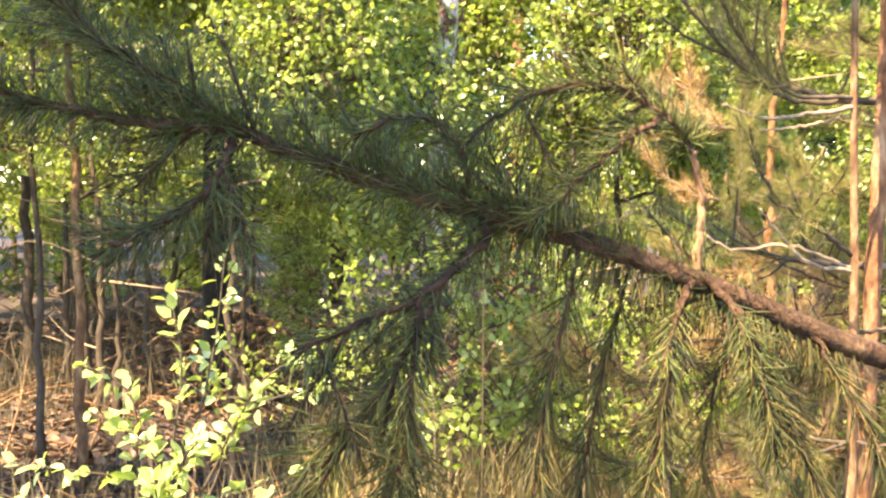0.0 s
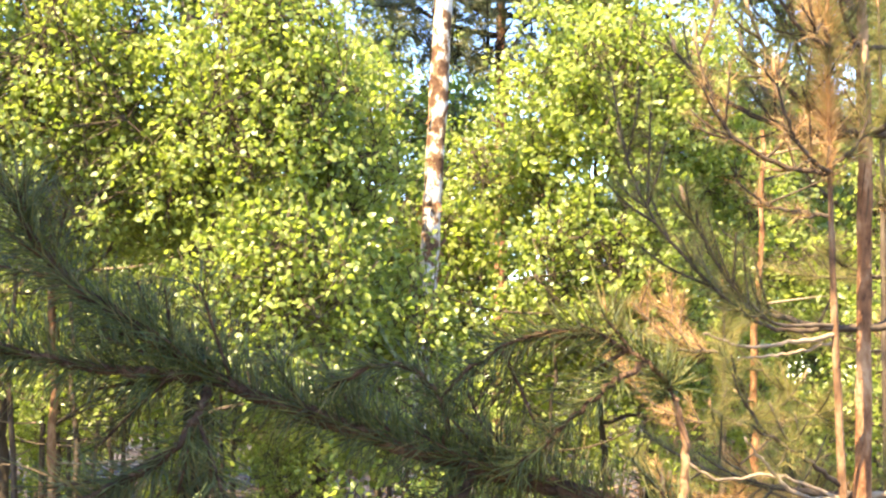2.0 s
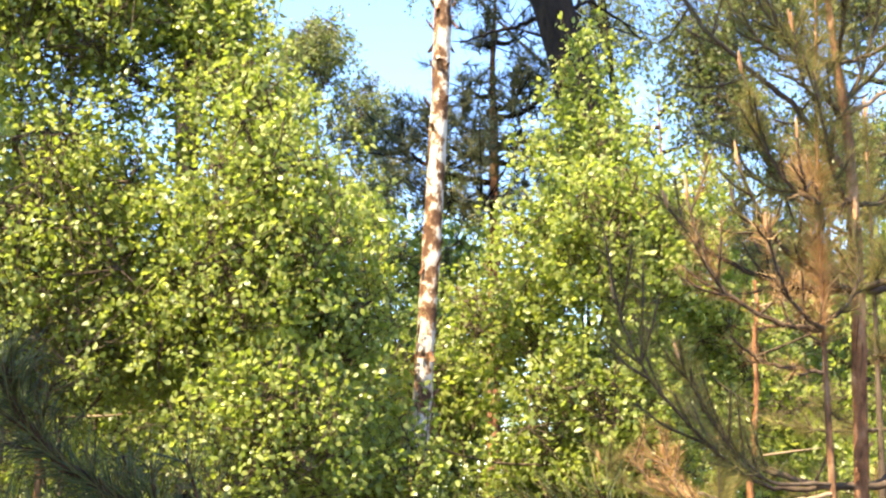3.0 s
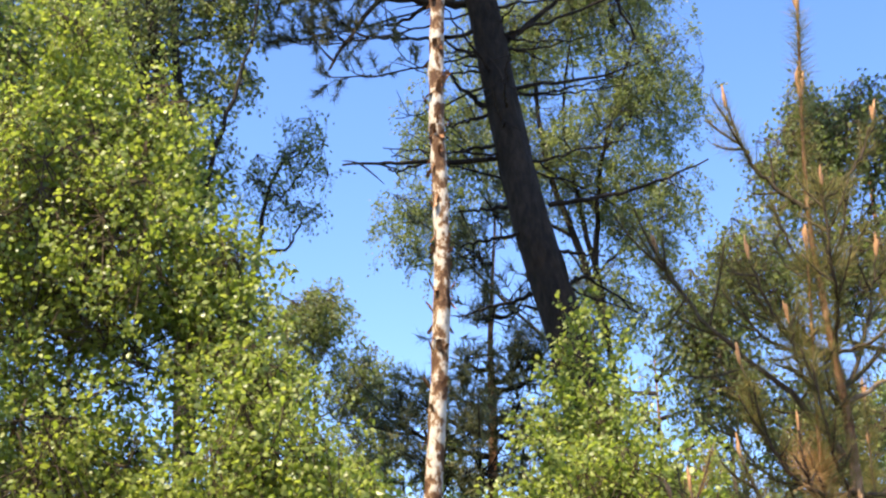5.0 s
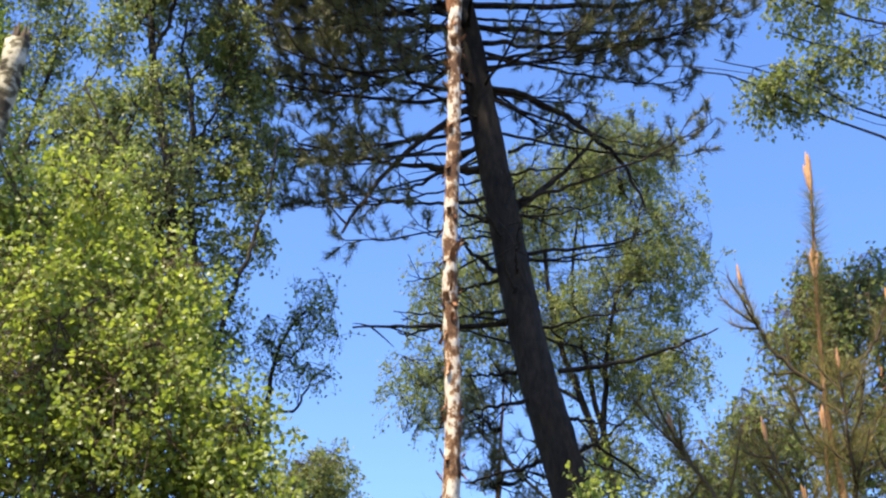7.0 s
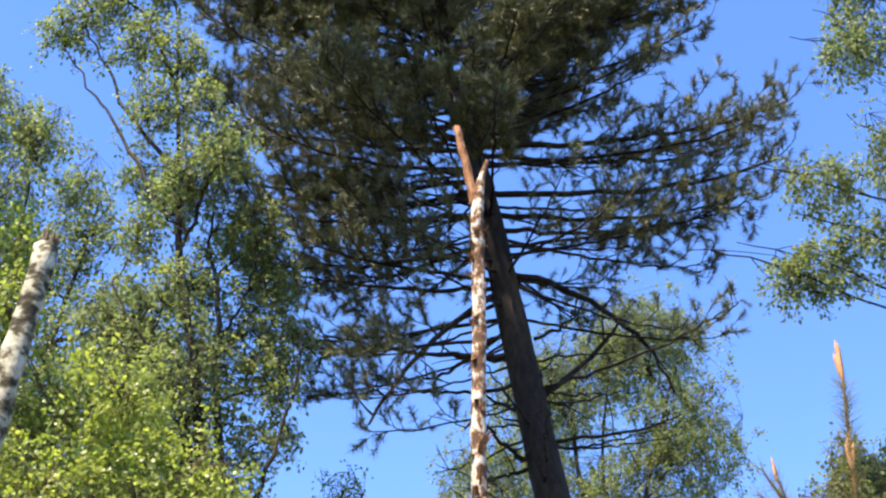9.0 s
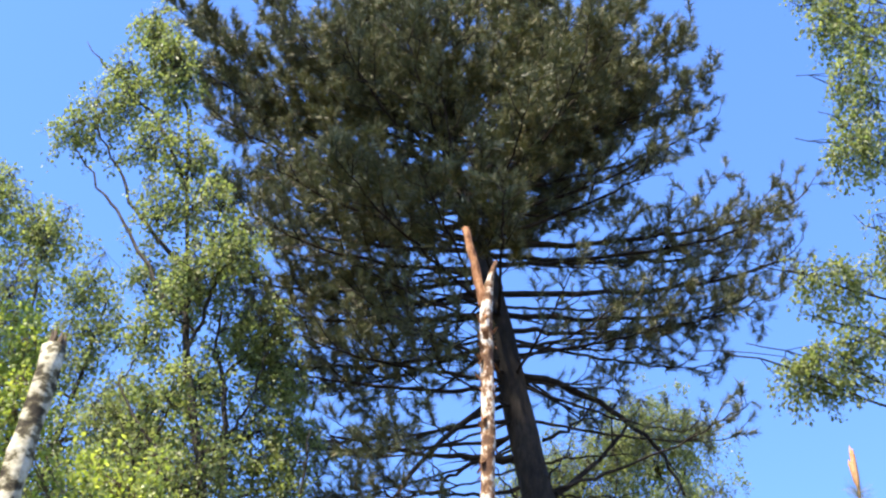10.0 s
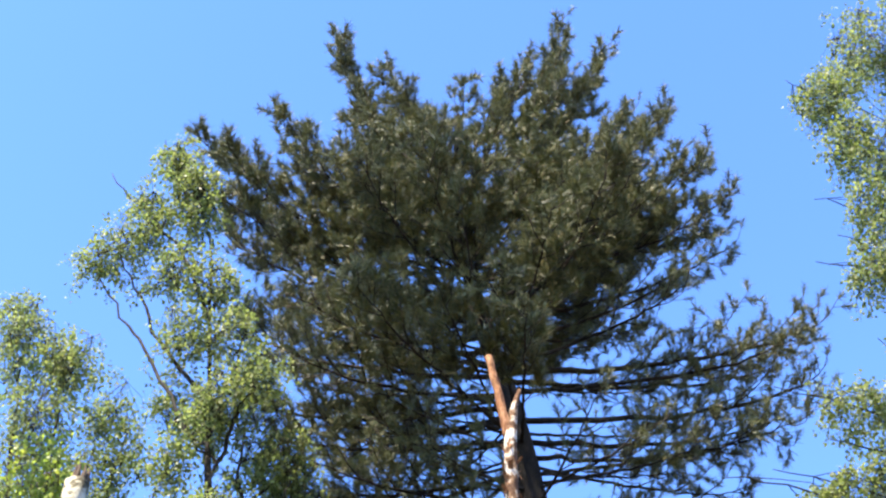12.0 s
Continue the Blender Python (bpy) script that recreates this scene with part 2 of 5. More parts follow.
# small templates: x across, y along, z out of the surface
RHOMB = [(0, 0, 0), (0.34, 0.42, 0.08), (0, 1, -0.05), (-0.34, 0.42, 0.08)]
RHOMB_F = [[(0, 1, 2), (0, 2, 3)]]
LEAFLET = [(0, 0, 0), (0.3, 0.3, 0.07), (0.25, 0.66, 0.04), (0, 1, -0.08), (-0.25, 0.66, 0.04), (-0.3, 0.3, 0.07)]
LEAFLET_F = [[(0, 1, 5), (2, 3, 4)], [(1, 2, 4, 5)]]
OVATE = [(0, 0, 0), (0, 0.5, -0.02), (0, 1, -0.12), (-0.3, 0.26, 0.07), (-0.27, 0.66, 0.03), (0.3, 0.26, 0.07), (0.27, 0.66, 0.03), (0, -0.25, 0.02)]
OVATE_F = [[(0, 1, 3), (1, 4, 3), (1, 2, 4), (0, 5, 1), (1, 5, 6), (1, 6, 2)]]
SPIKE = [(1, 0, 0), (-0.5, 0, 0.87), (-0.5, 0, -0.87), (0.9, 0.5, 3.0), (-0.6, 0.5, 3.87), (-0.6, 0.5, 2.13), (0, 1, 13.0)]
SPIKE_F = [[(0, 1, 4, 3), (1, 2, 5, 4), (2, 0, 3, 5)], [(3, 4, 6), (4, 5, 6), (5, 3, 6)]]
SLIVER = [(0.5, 0, 0), (-0.5, 0, 0), (0, 1, 0.0)]
SLIVER_F = [[(0, 1, 2)]]


def scatter_dirs(rng, n, bias=(0, 0, 0)):
    return unit(rng.standard_normal((n, 3)) + np.array(bias))


def ground_z(x, y):
    return 0.10 * np.sin(x * 0.7 + 1.3) * np.cos(y * 0.45) + 0.05 * np.sin(x * 1.9 + y * 1.3) + 0.03 * np.sin(y * 2.7 - x * 0.8)


def needles_along(geo, rng, path, per_metre, length, width, lean=55, template=SLIVER, faces=SLIVER_F, up=0.0, start=0.0):
    """Needles round a shoot, leaning forward along it."""
    path = np.asarray(path)
    seg = np.linalg.norm(np.diff(path, axis=0), axis=1)
    s = np.concatenate([[0], np.cumsum(seg)])
    n = max(3, int(s[-1] * (1 - start) * per_metre))
    d = s[-1] * (start + (1 - start) * rng.random(n))
    at = np.stack([np.interp(d, s, path[:, k]) for k in range(3)], 1)
    tan = unit(np.stack([np.interp(d, s, np.gradient(path[:, k], s)) for k in range(3)], 1))
    side = unit(np.cross(tan, scatter_dirs(rng, n)))
    a = np.radians(lean + 14 * rng.standard_normal(n))[:, None]
    along = unit(tan * np.cos(a) + side * np.sin(a) + UP * up)
    geo.stamp(template, faces, at, along, unit(scatter_dirs(rng, n)), length * (0.75 + 0.4 * rng.random(n)), np.full(n, width))


# ---- ground ----
def build_ground():
    g = np.linspace(-1, 1, 141)
    ax = np.sign(g) * (8 * np.abs(g) + 392 * np.abs(g) ** 5)
    x, y = np.meshgrid(ax, ax + 9, indexing="ij")
    z = ground_z(x, y)
    n = len(ax)
    i, j = np.meshgrid(np.arange(n - 1), np.arange(n - 1), indexing="ij")
    q = np.stack([i * n + j, (i + 1) * n + j, (i + 1) * n + j + 1, i * n + j + 1], -1).reshape(-1, 4)
    geo = Geo()
    geo.add(np.stack([x, y, z], -1).reshape(-1, 3), q)
    ob = new("ground", geo.mesh("ground"))
    ob.data.materials.append(SOIL)
    tagged(ob, "brown forest floor covered with needles and dead leaves", "ground", kind="structure")


build_ground()


def litter(rng):
    geo = Geo()
    n = 30000
    x = rng.uniform(-9, 9, n)
    y = 3.5 + 26 * rng.random(n) ** 1.4
    at = np.stack([x, y, ground_z(x, y) + 0.012], 1)
    geo.stamp(RHOMB, RHOMB_F, at, scatter_dirs(rng, n) * (1, 1, 0.25), scatter_dirs(rng, n, (0, 0, 2.2)), 0.03 + 0.05 * rng.random(n))
    n = 16000
    x, y = rng.uniform(-6.5, 0.5, n), rng.uniform(5, 16, n)
    at = np.stack([x, y, ground_z(x, y) + 0.02], 1)
    geo.stamp(RHOMB, RHOMB_F, at, scatter_dirs(rng, n) * (1, 1, 0.4), scatter_dirs(rng, n, (0, 0, 1.5)), 0.05 + 0.06 * rng.random(n))
    ob = new("leaf_litter", geo.mesh("leaf_litter", smooth=False))
    ob.data.materials.append(LITTER_LEAF)
    tagged(ob, "reddish brown fallen leaves strewn on the forest floor", "leaf litter", kind="stuff")
    geo = Geo()
    for k in range(900):
        x, y = (rng.uniform(-7, 7), rng.uniform(4, 22)) if k < 420 else (rng.uniform(-5, 0), rng.uniform(5, 14))
        a, l = rng.uniform(0, 6.28), rng.uniform(0.25, 1.1)
        p = np.array((x, y, ground_z(x, y) + 0.02))
        q = p + np.array((math.cos(a) * l, math.sin(a) * l, rng.uniform(0, 0.5) * l))
        m = (p + q) / 2 + rng.normal(0, 0.04, 3)
        geo.tube(spline([p, m, q], 5), np.linspace(0.009, 0.003, 5), 4)
    ob = new("fallen_twigs", geo.mesh("fallen_twigs"))
    ob.data.materials.append(BARK_YOUNG)
    tagged(ob, "thin brown dead twigs lying on the litter", "twigs", kind="stuff")


def grass(rng):
    geo = Geo()
    for cx, cy, rx, ry, n in ((-1.3, 4.6, 0.9, 0.7, 1500), (1.2, 5.6, 1.2, 1.2, 800), (0.3, 6.6, 1.2, 1.2, 1500), (-3, 9, 2, 2, 700), (2.2, 8.0, 1.2, 1.6, 900), (0.9, 4.3, 0.7, 0.6, 600)):
        x, y = cx + rx * rng.standard_normal(n) * 0.6, cy + ry * rng.standard_normal(n) * 0.6
        at = np.stack([x, y, ground_z(x, y)], 1)
        d = unit(scatter_dirs(rng, n) * (1, 1, 0.2) * 0.45 + UP)
        geo.stamp([(0.5, 0, 0), (-0.5, 0, 0), (-0.4, 0.55, 3), (0.4, 0.55, 3), (0, 1, 14)], [[(0, 1, 2, 3)], [(3, 2, 4)]], at, d, scatter_dirs(rng, n),
                  0.25 + 0.45 * rng.random(n), np.full(n, 0.006))
    ob = new("dry_grass", geo.mesh("dry_grass", smooth=False))
    ob.data.materials.append(DRY_GRASS)
    tagged(ob, "tufts of pale dry grass and stalks among the trees", "grass", kind="stuff")


litter(np.random.default_rng(3))
grass(np.random.default_rng(4))


def tall_tufts(rng):
    """Knee-high olive and straw stalks that fill the gaps between the young pines."""
    for name, mat, label, n, h in (("rough_grass", NEEDLE_YOUNG, "knee-high olive rough grass between the young pines", 2000, 0.6), ("dead_bracken", NEEDLE_DEAD, "dead orange bracken stalks and debris", 900, 0.55)):
        geo = Geo()
        x, y = rng.uniform(-0.6, 2.6, n), rng.uniform(4.6, 8.2, n)
        at = np.stack([x, y, ground_z(x, y)], 1)
        d = unit(scatter_dirs(rng, n) * (1, 1, 0.2) * 0.6 + UP)
        geo.stamp([(0.5, 0, 0), (-0.5, 0, 0), (-0.4, 0.55, 4), (0.4, 0.55, 4), (0, 1, 22)], [[(0, 1, 2, 3)], [(3, 2, 4)]], at, d, scatter_dirs(rng, n), h * (0.4 + 0.9 * rng.random(n)), np.full(n, 0.005))
        ob = new(name, geo.mesh(name, smooth=False))
        ob.data.materials.append(mat)
        tagged(ob, label, "undergrowth", kind="stuff")


tall_tufts(np.random.default_rng(5))


# ---- leafy trees ----
def in_ball(rng, n, shell=0.45):
    d = scatter_dirs(rng, n)
    return d * (shell + (1 - shell) * rng.random((n, 1))) ** 0.6


def leafy_tree(name, label, category, base, trunk, radius, masses, seed, leaf=0.05, per_clump=14, droop=0.0, sub=10, leaf_mat=None, bark=None,
               lift=0.5, group="", twig=0.3, single=0, bends=4, stems=()):
    """A broadleaved tree: trunk, a limb to each mass of the crown, branchlets, twigs and leaves.
    masses: centre, half sizes and number of twigs of each part of the crown."""
    rng = np.random.default_rng(seed)
    bark, leaf_mat = bark or BARK_DARK, leaf_mat or LEAF_FRESH
    base = np.array(base, float)
    base[2] = ground_z(base[0], base[1]) - 0.05
    tree = thing(name, base, label, category, group)
    path = spline([base] + list(trunk), 26)
    path[1:-1] += rng.normal(0, 0.012, (24, 3))
    rad = radius * (1 - 0.94 * np.linspace(0, 1, 26) ** 0.8) * (1 + 0.5 * np.exp(-np.linspace(0, 26, 26)))
    geo = Geo()
    geo.tube(path, rad, 12, 0.06, rng)
    part("trunk", geo, bark, tree)
    for pts, r0, r1 in stems:
        p = spline(pts, 18)
        p[1:] += rng.normal(0, 0.012, (17, 3))
        geo = Geo()
        geo.tube(p, np.linspace(r0, r1, 18), 9, 0.07, rng)
        part("stem", geo, bark, tree)
        path, rad = np.vstack([path, p]), np.concatenate([rad, np.linspace(r0, r1, 18)])
    twigs, crown = Geo(), Geo()
    spots, ways = [], []
    for (cx, cy, cz, rx, ry, rz, n) in [*masses, (*path[25], 0.3, 0.3, 0.35, 35)]:
        c = np.array((cx, cy, cz), float)
        off = np.hypot(path[:, 0] - cx, path[:, 1] - cy)
        k = int(np.argmin(np.abs(path[:, 2] - (cz - 0.3 * rz - lift * off)) + (0.8 * off if stems else 0)))
        k = max(2, min(len(path) - 2, k))
        a = path[k]
        m = a * 0.5 + c * 0.5 + np.array((0, 0, -0.12)) * np.linalg.norm(c - a) + rng.normal(0, 0.05, 3)
        end = c + np.array((0, 0, 0.6 * rz)) + (c - a) * (0.25, 0.25, 0)
        limb = spline([a, m, c, end], 14)
        limb[1:] += rng.normal(0, 0.015, (13, 3))
        geo = Geo()
        geo.tube(limb, np.linspace(rad[k] * 0.55 + 0.003, 0.004, 14), 7, 0.08, rng)
        part("limb", geo, bark, tree)
        subs = c + in_ball(rng, max(3, n // sub)) * (rx, ry, rz) * 0.8
        for s in subs:
            b = limb[rng.integers(4, 13)]
            mid = (b + s) / 2 + rng.normal(0, 0.08, 3) * np.linalg.norm(s - b) + (0, 0, 0.05)
            twigs.tube(spline([b, mid, s], bends + 1), np.linspace(0.005, 0.0025, bends + 1), 4)
        pick = rng.integers(0, len(subs), n)
        tips = c + in_ball(rng, n) * (rx, ry, rz)
        tips = 0.55 * tips + 0.45 * (subs[pick] + rng.normal(0, 0.28, (n, 3)) * min(rx, rz))
        for s, e in zip(subs[pick], tips):
            d = e - s
            l = max(np.linalg.norm(d), 0.05)
            d = d / l
            s2 = e - d * min(l, twig)
            e2 = e + (d * (0.4 - 0.3 * min(droop, 1)) + np.array((0, 0, 0.25 - 1.2 * droop))) * twig
            p = spline([s if l < 1.5 else s2, e, e2], 5)
            twigs.tube(p[[0, 4]] if bends < 4 else p[[0, 2, 4]], np.linspace(0.0028, 0.0012, 2 if bends < 4 else 3), 3)
            w = rng.random(per_clump) ** 0.8
            i = 1.3 + w * 2.7
            q = np.stack([np.interp(i, np.arange(5), p[:, z]) for z in range(3)], 1)
            spots.append(q + rng.normal(0, 0.022 + 0.25 * leaf, (per_clump, 3)))
            ways.append(unit(rng.standard_normal((per_clump, 3)) + d * 0.7 + np.array((0, 0, -0.35 - droop))))
    spots, ways = np.vstack(spots), np.vstack(ways)
    normals = scatter_dirs(rng, len(spots), (-0.3, -0.35, 0.55))
    size = leaf * (0.6 + 0.7 * rng.random(len(spots)))
    part("branchwork", twigs, bark, tree, kind="stuff")
    if single:
        front = np.argsort(spots[:, 1] + 0.6 * np.abs(spots[:, 2] - 2.6) + rng.random(len(spots)))[:single]
        keep = np.ones(len(spots), bool)
        keep[front] = False
        one = Geo()
        one.stamp(OVATE, OVATE_F, np.zeros((1, 3)), np.array([(0, 1.0, 0)]), np.array([(0, 0, 1.0)]), np.ones(1))
        me = one.mesh("leaf")
        me.materials.append(leaf_mat)
        for i in front:
            single_leaf(me, tree, spots[i] - base, ways[i], normals[i], size[i])
        spots, ways, normals, size = spots[keep], ways[keep], normals[keep], size[keep]
    crown.stamp(*((LEAFLET, LEAFLET_F) if base[1] < 9 and bends > 3 else (RHOMB, RHOMB_F)), spots, ways, normals, size)
    part("crown", crown, leaf_mat, tree, kind="stuff", smooth=False)
    return tree


def single_leaf(me, parent, at, along, normal, size):
    y = unit(np.asarray(along, float))
    x = unit(np.cross(y, normal))
    z = np.cross(x, y)
    ob = new("leaf", me)
    ob.parent = parent
    ob.matrix_local = Matrix(((x[0], y[0], z[0], at[0]), (x[1], y[1], z[1], at[1]), (x[2], y[2], z[2], at[2]), (0, 0, 0, 1))) @ Matrix.Scale(float(size), 4)
    return ob


# leafy young trees in the middle distance
leafy_tree("birch_sapling", "small birch sapling growing in front of the dead pole", "tree", (-0.15, 6.4, 0), [(-0.12, 6.4, 0.8), (-0.08, 6.4, 1.5), (-0.05, 6.4, 2.05)], 0.014,
           [(-0.05, 6.4, 1.9, 0.22, 0.25, 0.25, 55), (0.12, 6.4, 1.55, 0.28, 0.25, 0.25, 60), (-0.3, 6.4, 1.7, 0.25, 0.25, 0.3, 60), (-0.1, 6.4, 1.2, 0.3, 0.25, 0.2, 20)], 17, 0.038, 12)
leafy_tree("birch_sapling", "young birch thick with fresh green leaves behind the pine bough", "tree", (-2.05, 7.0, 0), [(-2.05, 7, 1.6), (-2.1, 7.0, 3.4), (-2.0, 7.1, 5.7)], 0.024,
           [(-2.35, 7.0, 5.4, 0.65, 0.6, 0.5, 130), (-1.65, 7.0, 5.35, 0.6, 0.6, 0.45, 120), (-2.4, 6.9, 5.9, 0.4, 0.4, 0.35, 60), (-2.75, 6.7, 6.8, 0.2, 0.3, 0.35, 45), (-2.62, 6.6, 6.35, 0.25, 0.3, 0.3, 60), (-1.9, 6.7, 5.75, 0.35, 0.4, 0.3, 60), (-1.95, 7.0, 5.0, 0.7, 0.8, 0.65, 220), (-1.45, 6.9, 4.75, 0.5, 0.7, 0.7, 200), (-2.45, 7.0, 4.6, 0.6, 0.7, 0.8, 190), (-1.1, 6.9, 4.3, 0.4, 0.6, 0.6, 200), (-1.8, 6.8, 4.0, 0.8, 0.7, 0.6, 220),
            (-2.3, 6.9, 3.2, 0.6, 0.6, 0.6, 240), (-1.5, 6.8, 3.2, 0.7, 0.7, 0.6, 200), (-2.2, 7.1, 2.5, 0.7, 0.5, 0.4, 110), (-1.5, 7.0, 2.5, 0.7, 0.5, 0.4, 120), (-2.2, 7.0, 1.8, 0.5, 0.6, 0.35, 30),
            (-1.9, 6.35, 4.4, 0.9, 0.22, 0.9, 380), (-1.75, 6.3, 3.0, 0.9, 0.22, 0.8, 330)], 11, 0.036, 25, single=150)
leafy_tree("birch_sapling", "slender young birch with bright green leaves and a thin dark stem", "tree", (-1.02, 6.63, 0), [(-1.02, 6.63, 1.6), (-1.04, 6.63, 2.8), (-0.98, 6.63, 4.1)], 0.022,
           [(-0.85, 6.54, 3.65, 0.47, 0.51, 0.51, 180), (-0.64, 6.46, 2.97, 0.47, 0.51, 0.51, 200), (-1.1, 6.54, 2.71, 0.42, 0.51, 0.51, 170), (-0.59, 6.54, 2.2, 0.51, 0.51, 0.42, 180), (-0.68, 5.99, 3.05, 0.51, 0.17, 0.68, 240), (-0.64, 5.99, 2.12, 0.51, 0.17, 0.51, 180), (-0.35, 6.46, 2.7, 0.32, 0.34, 0.45, 110)], 12, 0.034, 24, single=80)
leafy_tree("birch_sapling", "young birch with bright yellow-green leaves beside a bare pole", "tree", (1.05, 8.0, 0), [(1.0, 8, 1.5), (0.98, 8.0, 2.8), (1.05, 8.0, 4.4)], 0.028,
           [(1.05, 8.0, 3.95, 0.5, 0.45, 0.45, 150), (0.9, 7.9, 3.4, 0.6, 0.6, 0.5, 230), (1.5, 7.9, 3.35, 0.5, 0.6, 0.6, 200), (0.5, 7.9, 2.9, 0.5, 0.6, 0.55, 200), (1.75, 7.9, 2.8, 0.45, 0.6, 0.5, 150),
            (1.2, 7.8, 2.4, 0.65, 0.6, 0.5, 190), (0.7, 7.8, 2.0, 0.7, 0.6, 0.4, 160), (1.3, 7.8, 1.7, 0.5, 0.5, 0.35, 100), (1.1, 7.3, 3.2, 0.65, 0.2, 0.6, 240), (1.0, 7.25, 2.2, 0.75, 0.2, 0.6, 240)], 13, 0.038, 23, single=100)
leafy_tree("shrub", "leafy green shrub growing at the foot of a dead pole", "shrub", (0.15, 8.8, 0), [(0.15, 8.8, 0.9), (0.1, 8.8, 2.6)], 0.03,
           [(0.1, 8.8, 2.5, 0.7, 0.6, 0.5, 170), (-0.3, 8.8, 2.0, 0.6, 0.6, 0.5, 130), (0.5, 8.7, 1.7, 0.7, 0.6, 0.45, 130), (-0.1, 8.6, 1.3, 0.7, 0.6, 0.4, 110)], 14, 0.056, 10)
thicket = leafy_tree("shrub", "leafy hazel-like shrub of the thick green understorey", "shrub", (-4.4, 12.5, 0), [(-4.4, 12.5, 1.0), (-4.3, 12.5, 3.2)], 0.04,
                     [(-4.4, 12.5, 3.0, 0.8, 0.8, 0.6, 130), (-5.0, 12.4, 2.3, 0.8, 0.7, 0.6, 120), (-3.8, 12.4, 2.2, 0.8, 0.7, 0.6, 120), (-4.4, 12.3, 1.5, 1.0, 0.8, 0.5, 120), (-4.0, 12.3, 0.8, 1.0, 0.7, 0.4, 90)],
                     16, 0.062, 9, group="understorey", bends=3)
for k, (x, y, s) in enumerate(((-1.2, 12.6, 1.3), (0.2, 12.9, 1.3), (1.6, 12.4, 1.35), (-0.5, 14.2, 1.45), (2.9, 12.6, 1.05), (4.2, 11.6, 1.1), (-5.6, 14, 1.2), (5.6, 14, 1.3), (2.2, 9.4, 0.85), (3.4, 9.0, 1.0),
                             (-2.9, 15, 1.1), (-0.4, 15.5, 1.05), (1.7, 15, 1.1), (4.0, 15.5, 1.4), (-4.6, 17, 1.5), (2.3, 6.9, 0.62), (6.4, 17, 1.6), (-7.5, 17, 1.5),
                             (-1.0, 10.4, 0.5), (-5.2, 20, 1.0), (-1.6, 18, 0.9), (0.9, 10.2, 0.55), (2.6, 17, 1.0), (-5.0, 18, 1.3), (-3.4, 19, 1.4), (-6.5, 21, 1.5), (-4.2, 23, 1.6), (-2.2, 21, 1.3), (-8.2, 24, 1.6), (-6.8, 26, 1.7), (-5.4, 27, 1.7), (-9.6, 27, 1.8), (-3.2, 26, 1.6), (-1.4, 27, 1.6), (3.6, 13.5, 1.2), (4.9, 17, 1.5), (5.6, 20, 1.7), (-5.6, 16.2, 0.6), (-4.7, 17.4, 0.62), (-4.0, 15.4, 0.5), (-3.2, 17.2, 0.6), (-2.5, 16.0, 0.55), (-6.3, 18.5, 0.7), (-1.8, 17.0, 0.6))):
    copy_thing(thicket, pose(x, y, float(ground_z(x, y)) - 0.05, 0, 0, 75 * k) @ Matrix.Scale(s, 4))
high = leafy_tree("birch_sapling", "thin understorey birch, bare below and leafy from chest height", "tree", (-3.2, 9.5, 0), [(-3.2, 9.5, 1.0), (-3.15, 9.5, 2.4), (-3.1, 9.5, 3.6)], 0.028,
                  [(-3.1, 9.5, 3.4, 0.7, 0.7, 0.5, 120), (-3.5, 9.5, 2.6, 0.7, 0.6, 0.5, 140), (-2.7, 9.6, 2.4, 0.7, 0.6, 0.5, 140), (-3.2, 9.4, 1.8, 0.8, 0.6, 0.35, 120)], 15, 0.056, 9, group="understorey saplings", bends=3)
for k, (x, y, s) in enumerate(((-2.1, 8.9, 0.9), (-4.2, 10.8, 1.1), (-2.6, 11.6, 1.15), (-1.5, 10.4, 1.0), (-3.4, 13.4, 1.2), (-5.0, 13.0, 1.2), (-2.0, 14.6, 1.3))):
    copy_thing(high, pose(x, y, float(ground_z(x, y)) - 0.05, 0, 0, 70 * k + 20) @ Matrix.Scale(s, 4))


# ---- weeping birches further back ----
def light_masses(spec, depth, twigs_per):
    """Loose handfuls of foliage: place across, height, size."""
    return [(x, depth, z, r, r * 1.1, r * 1.15, int(twigs_per * (r / 0.4) ** 1.6)) for x, z, r in spec]


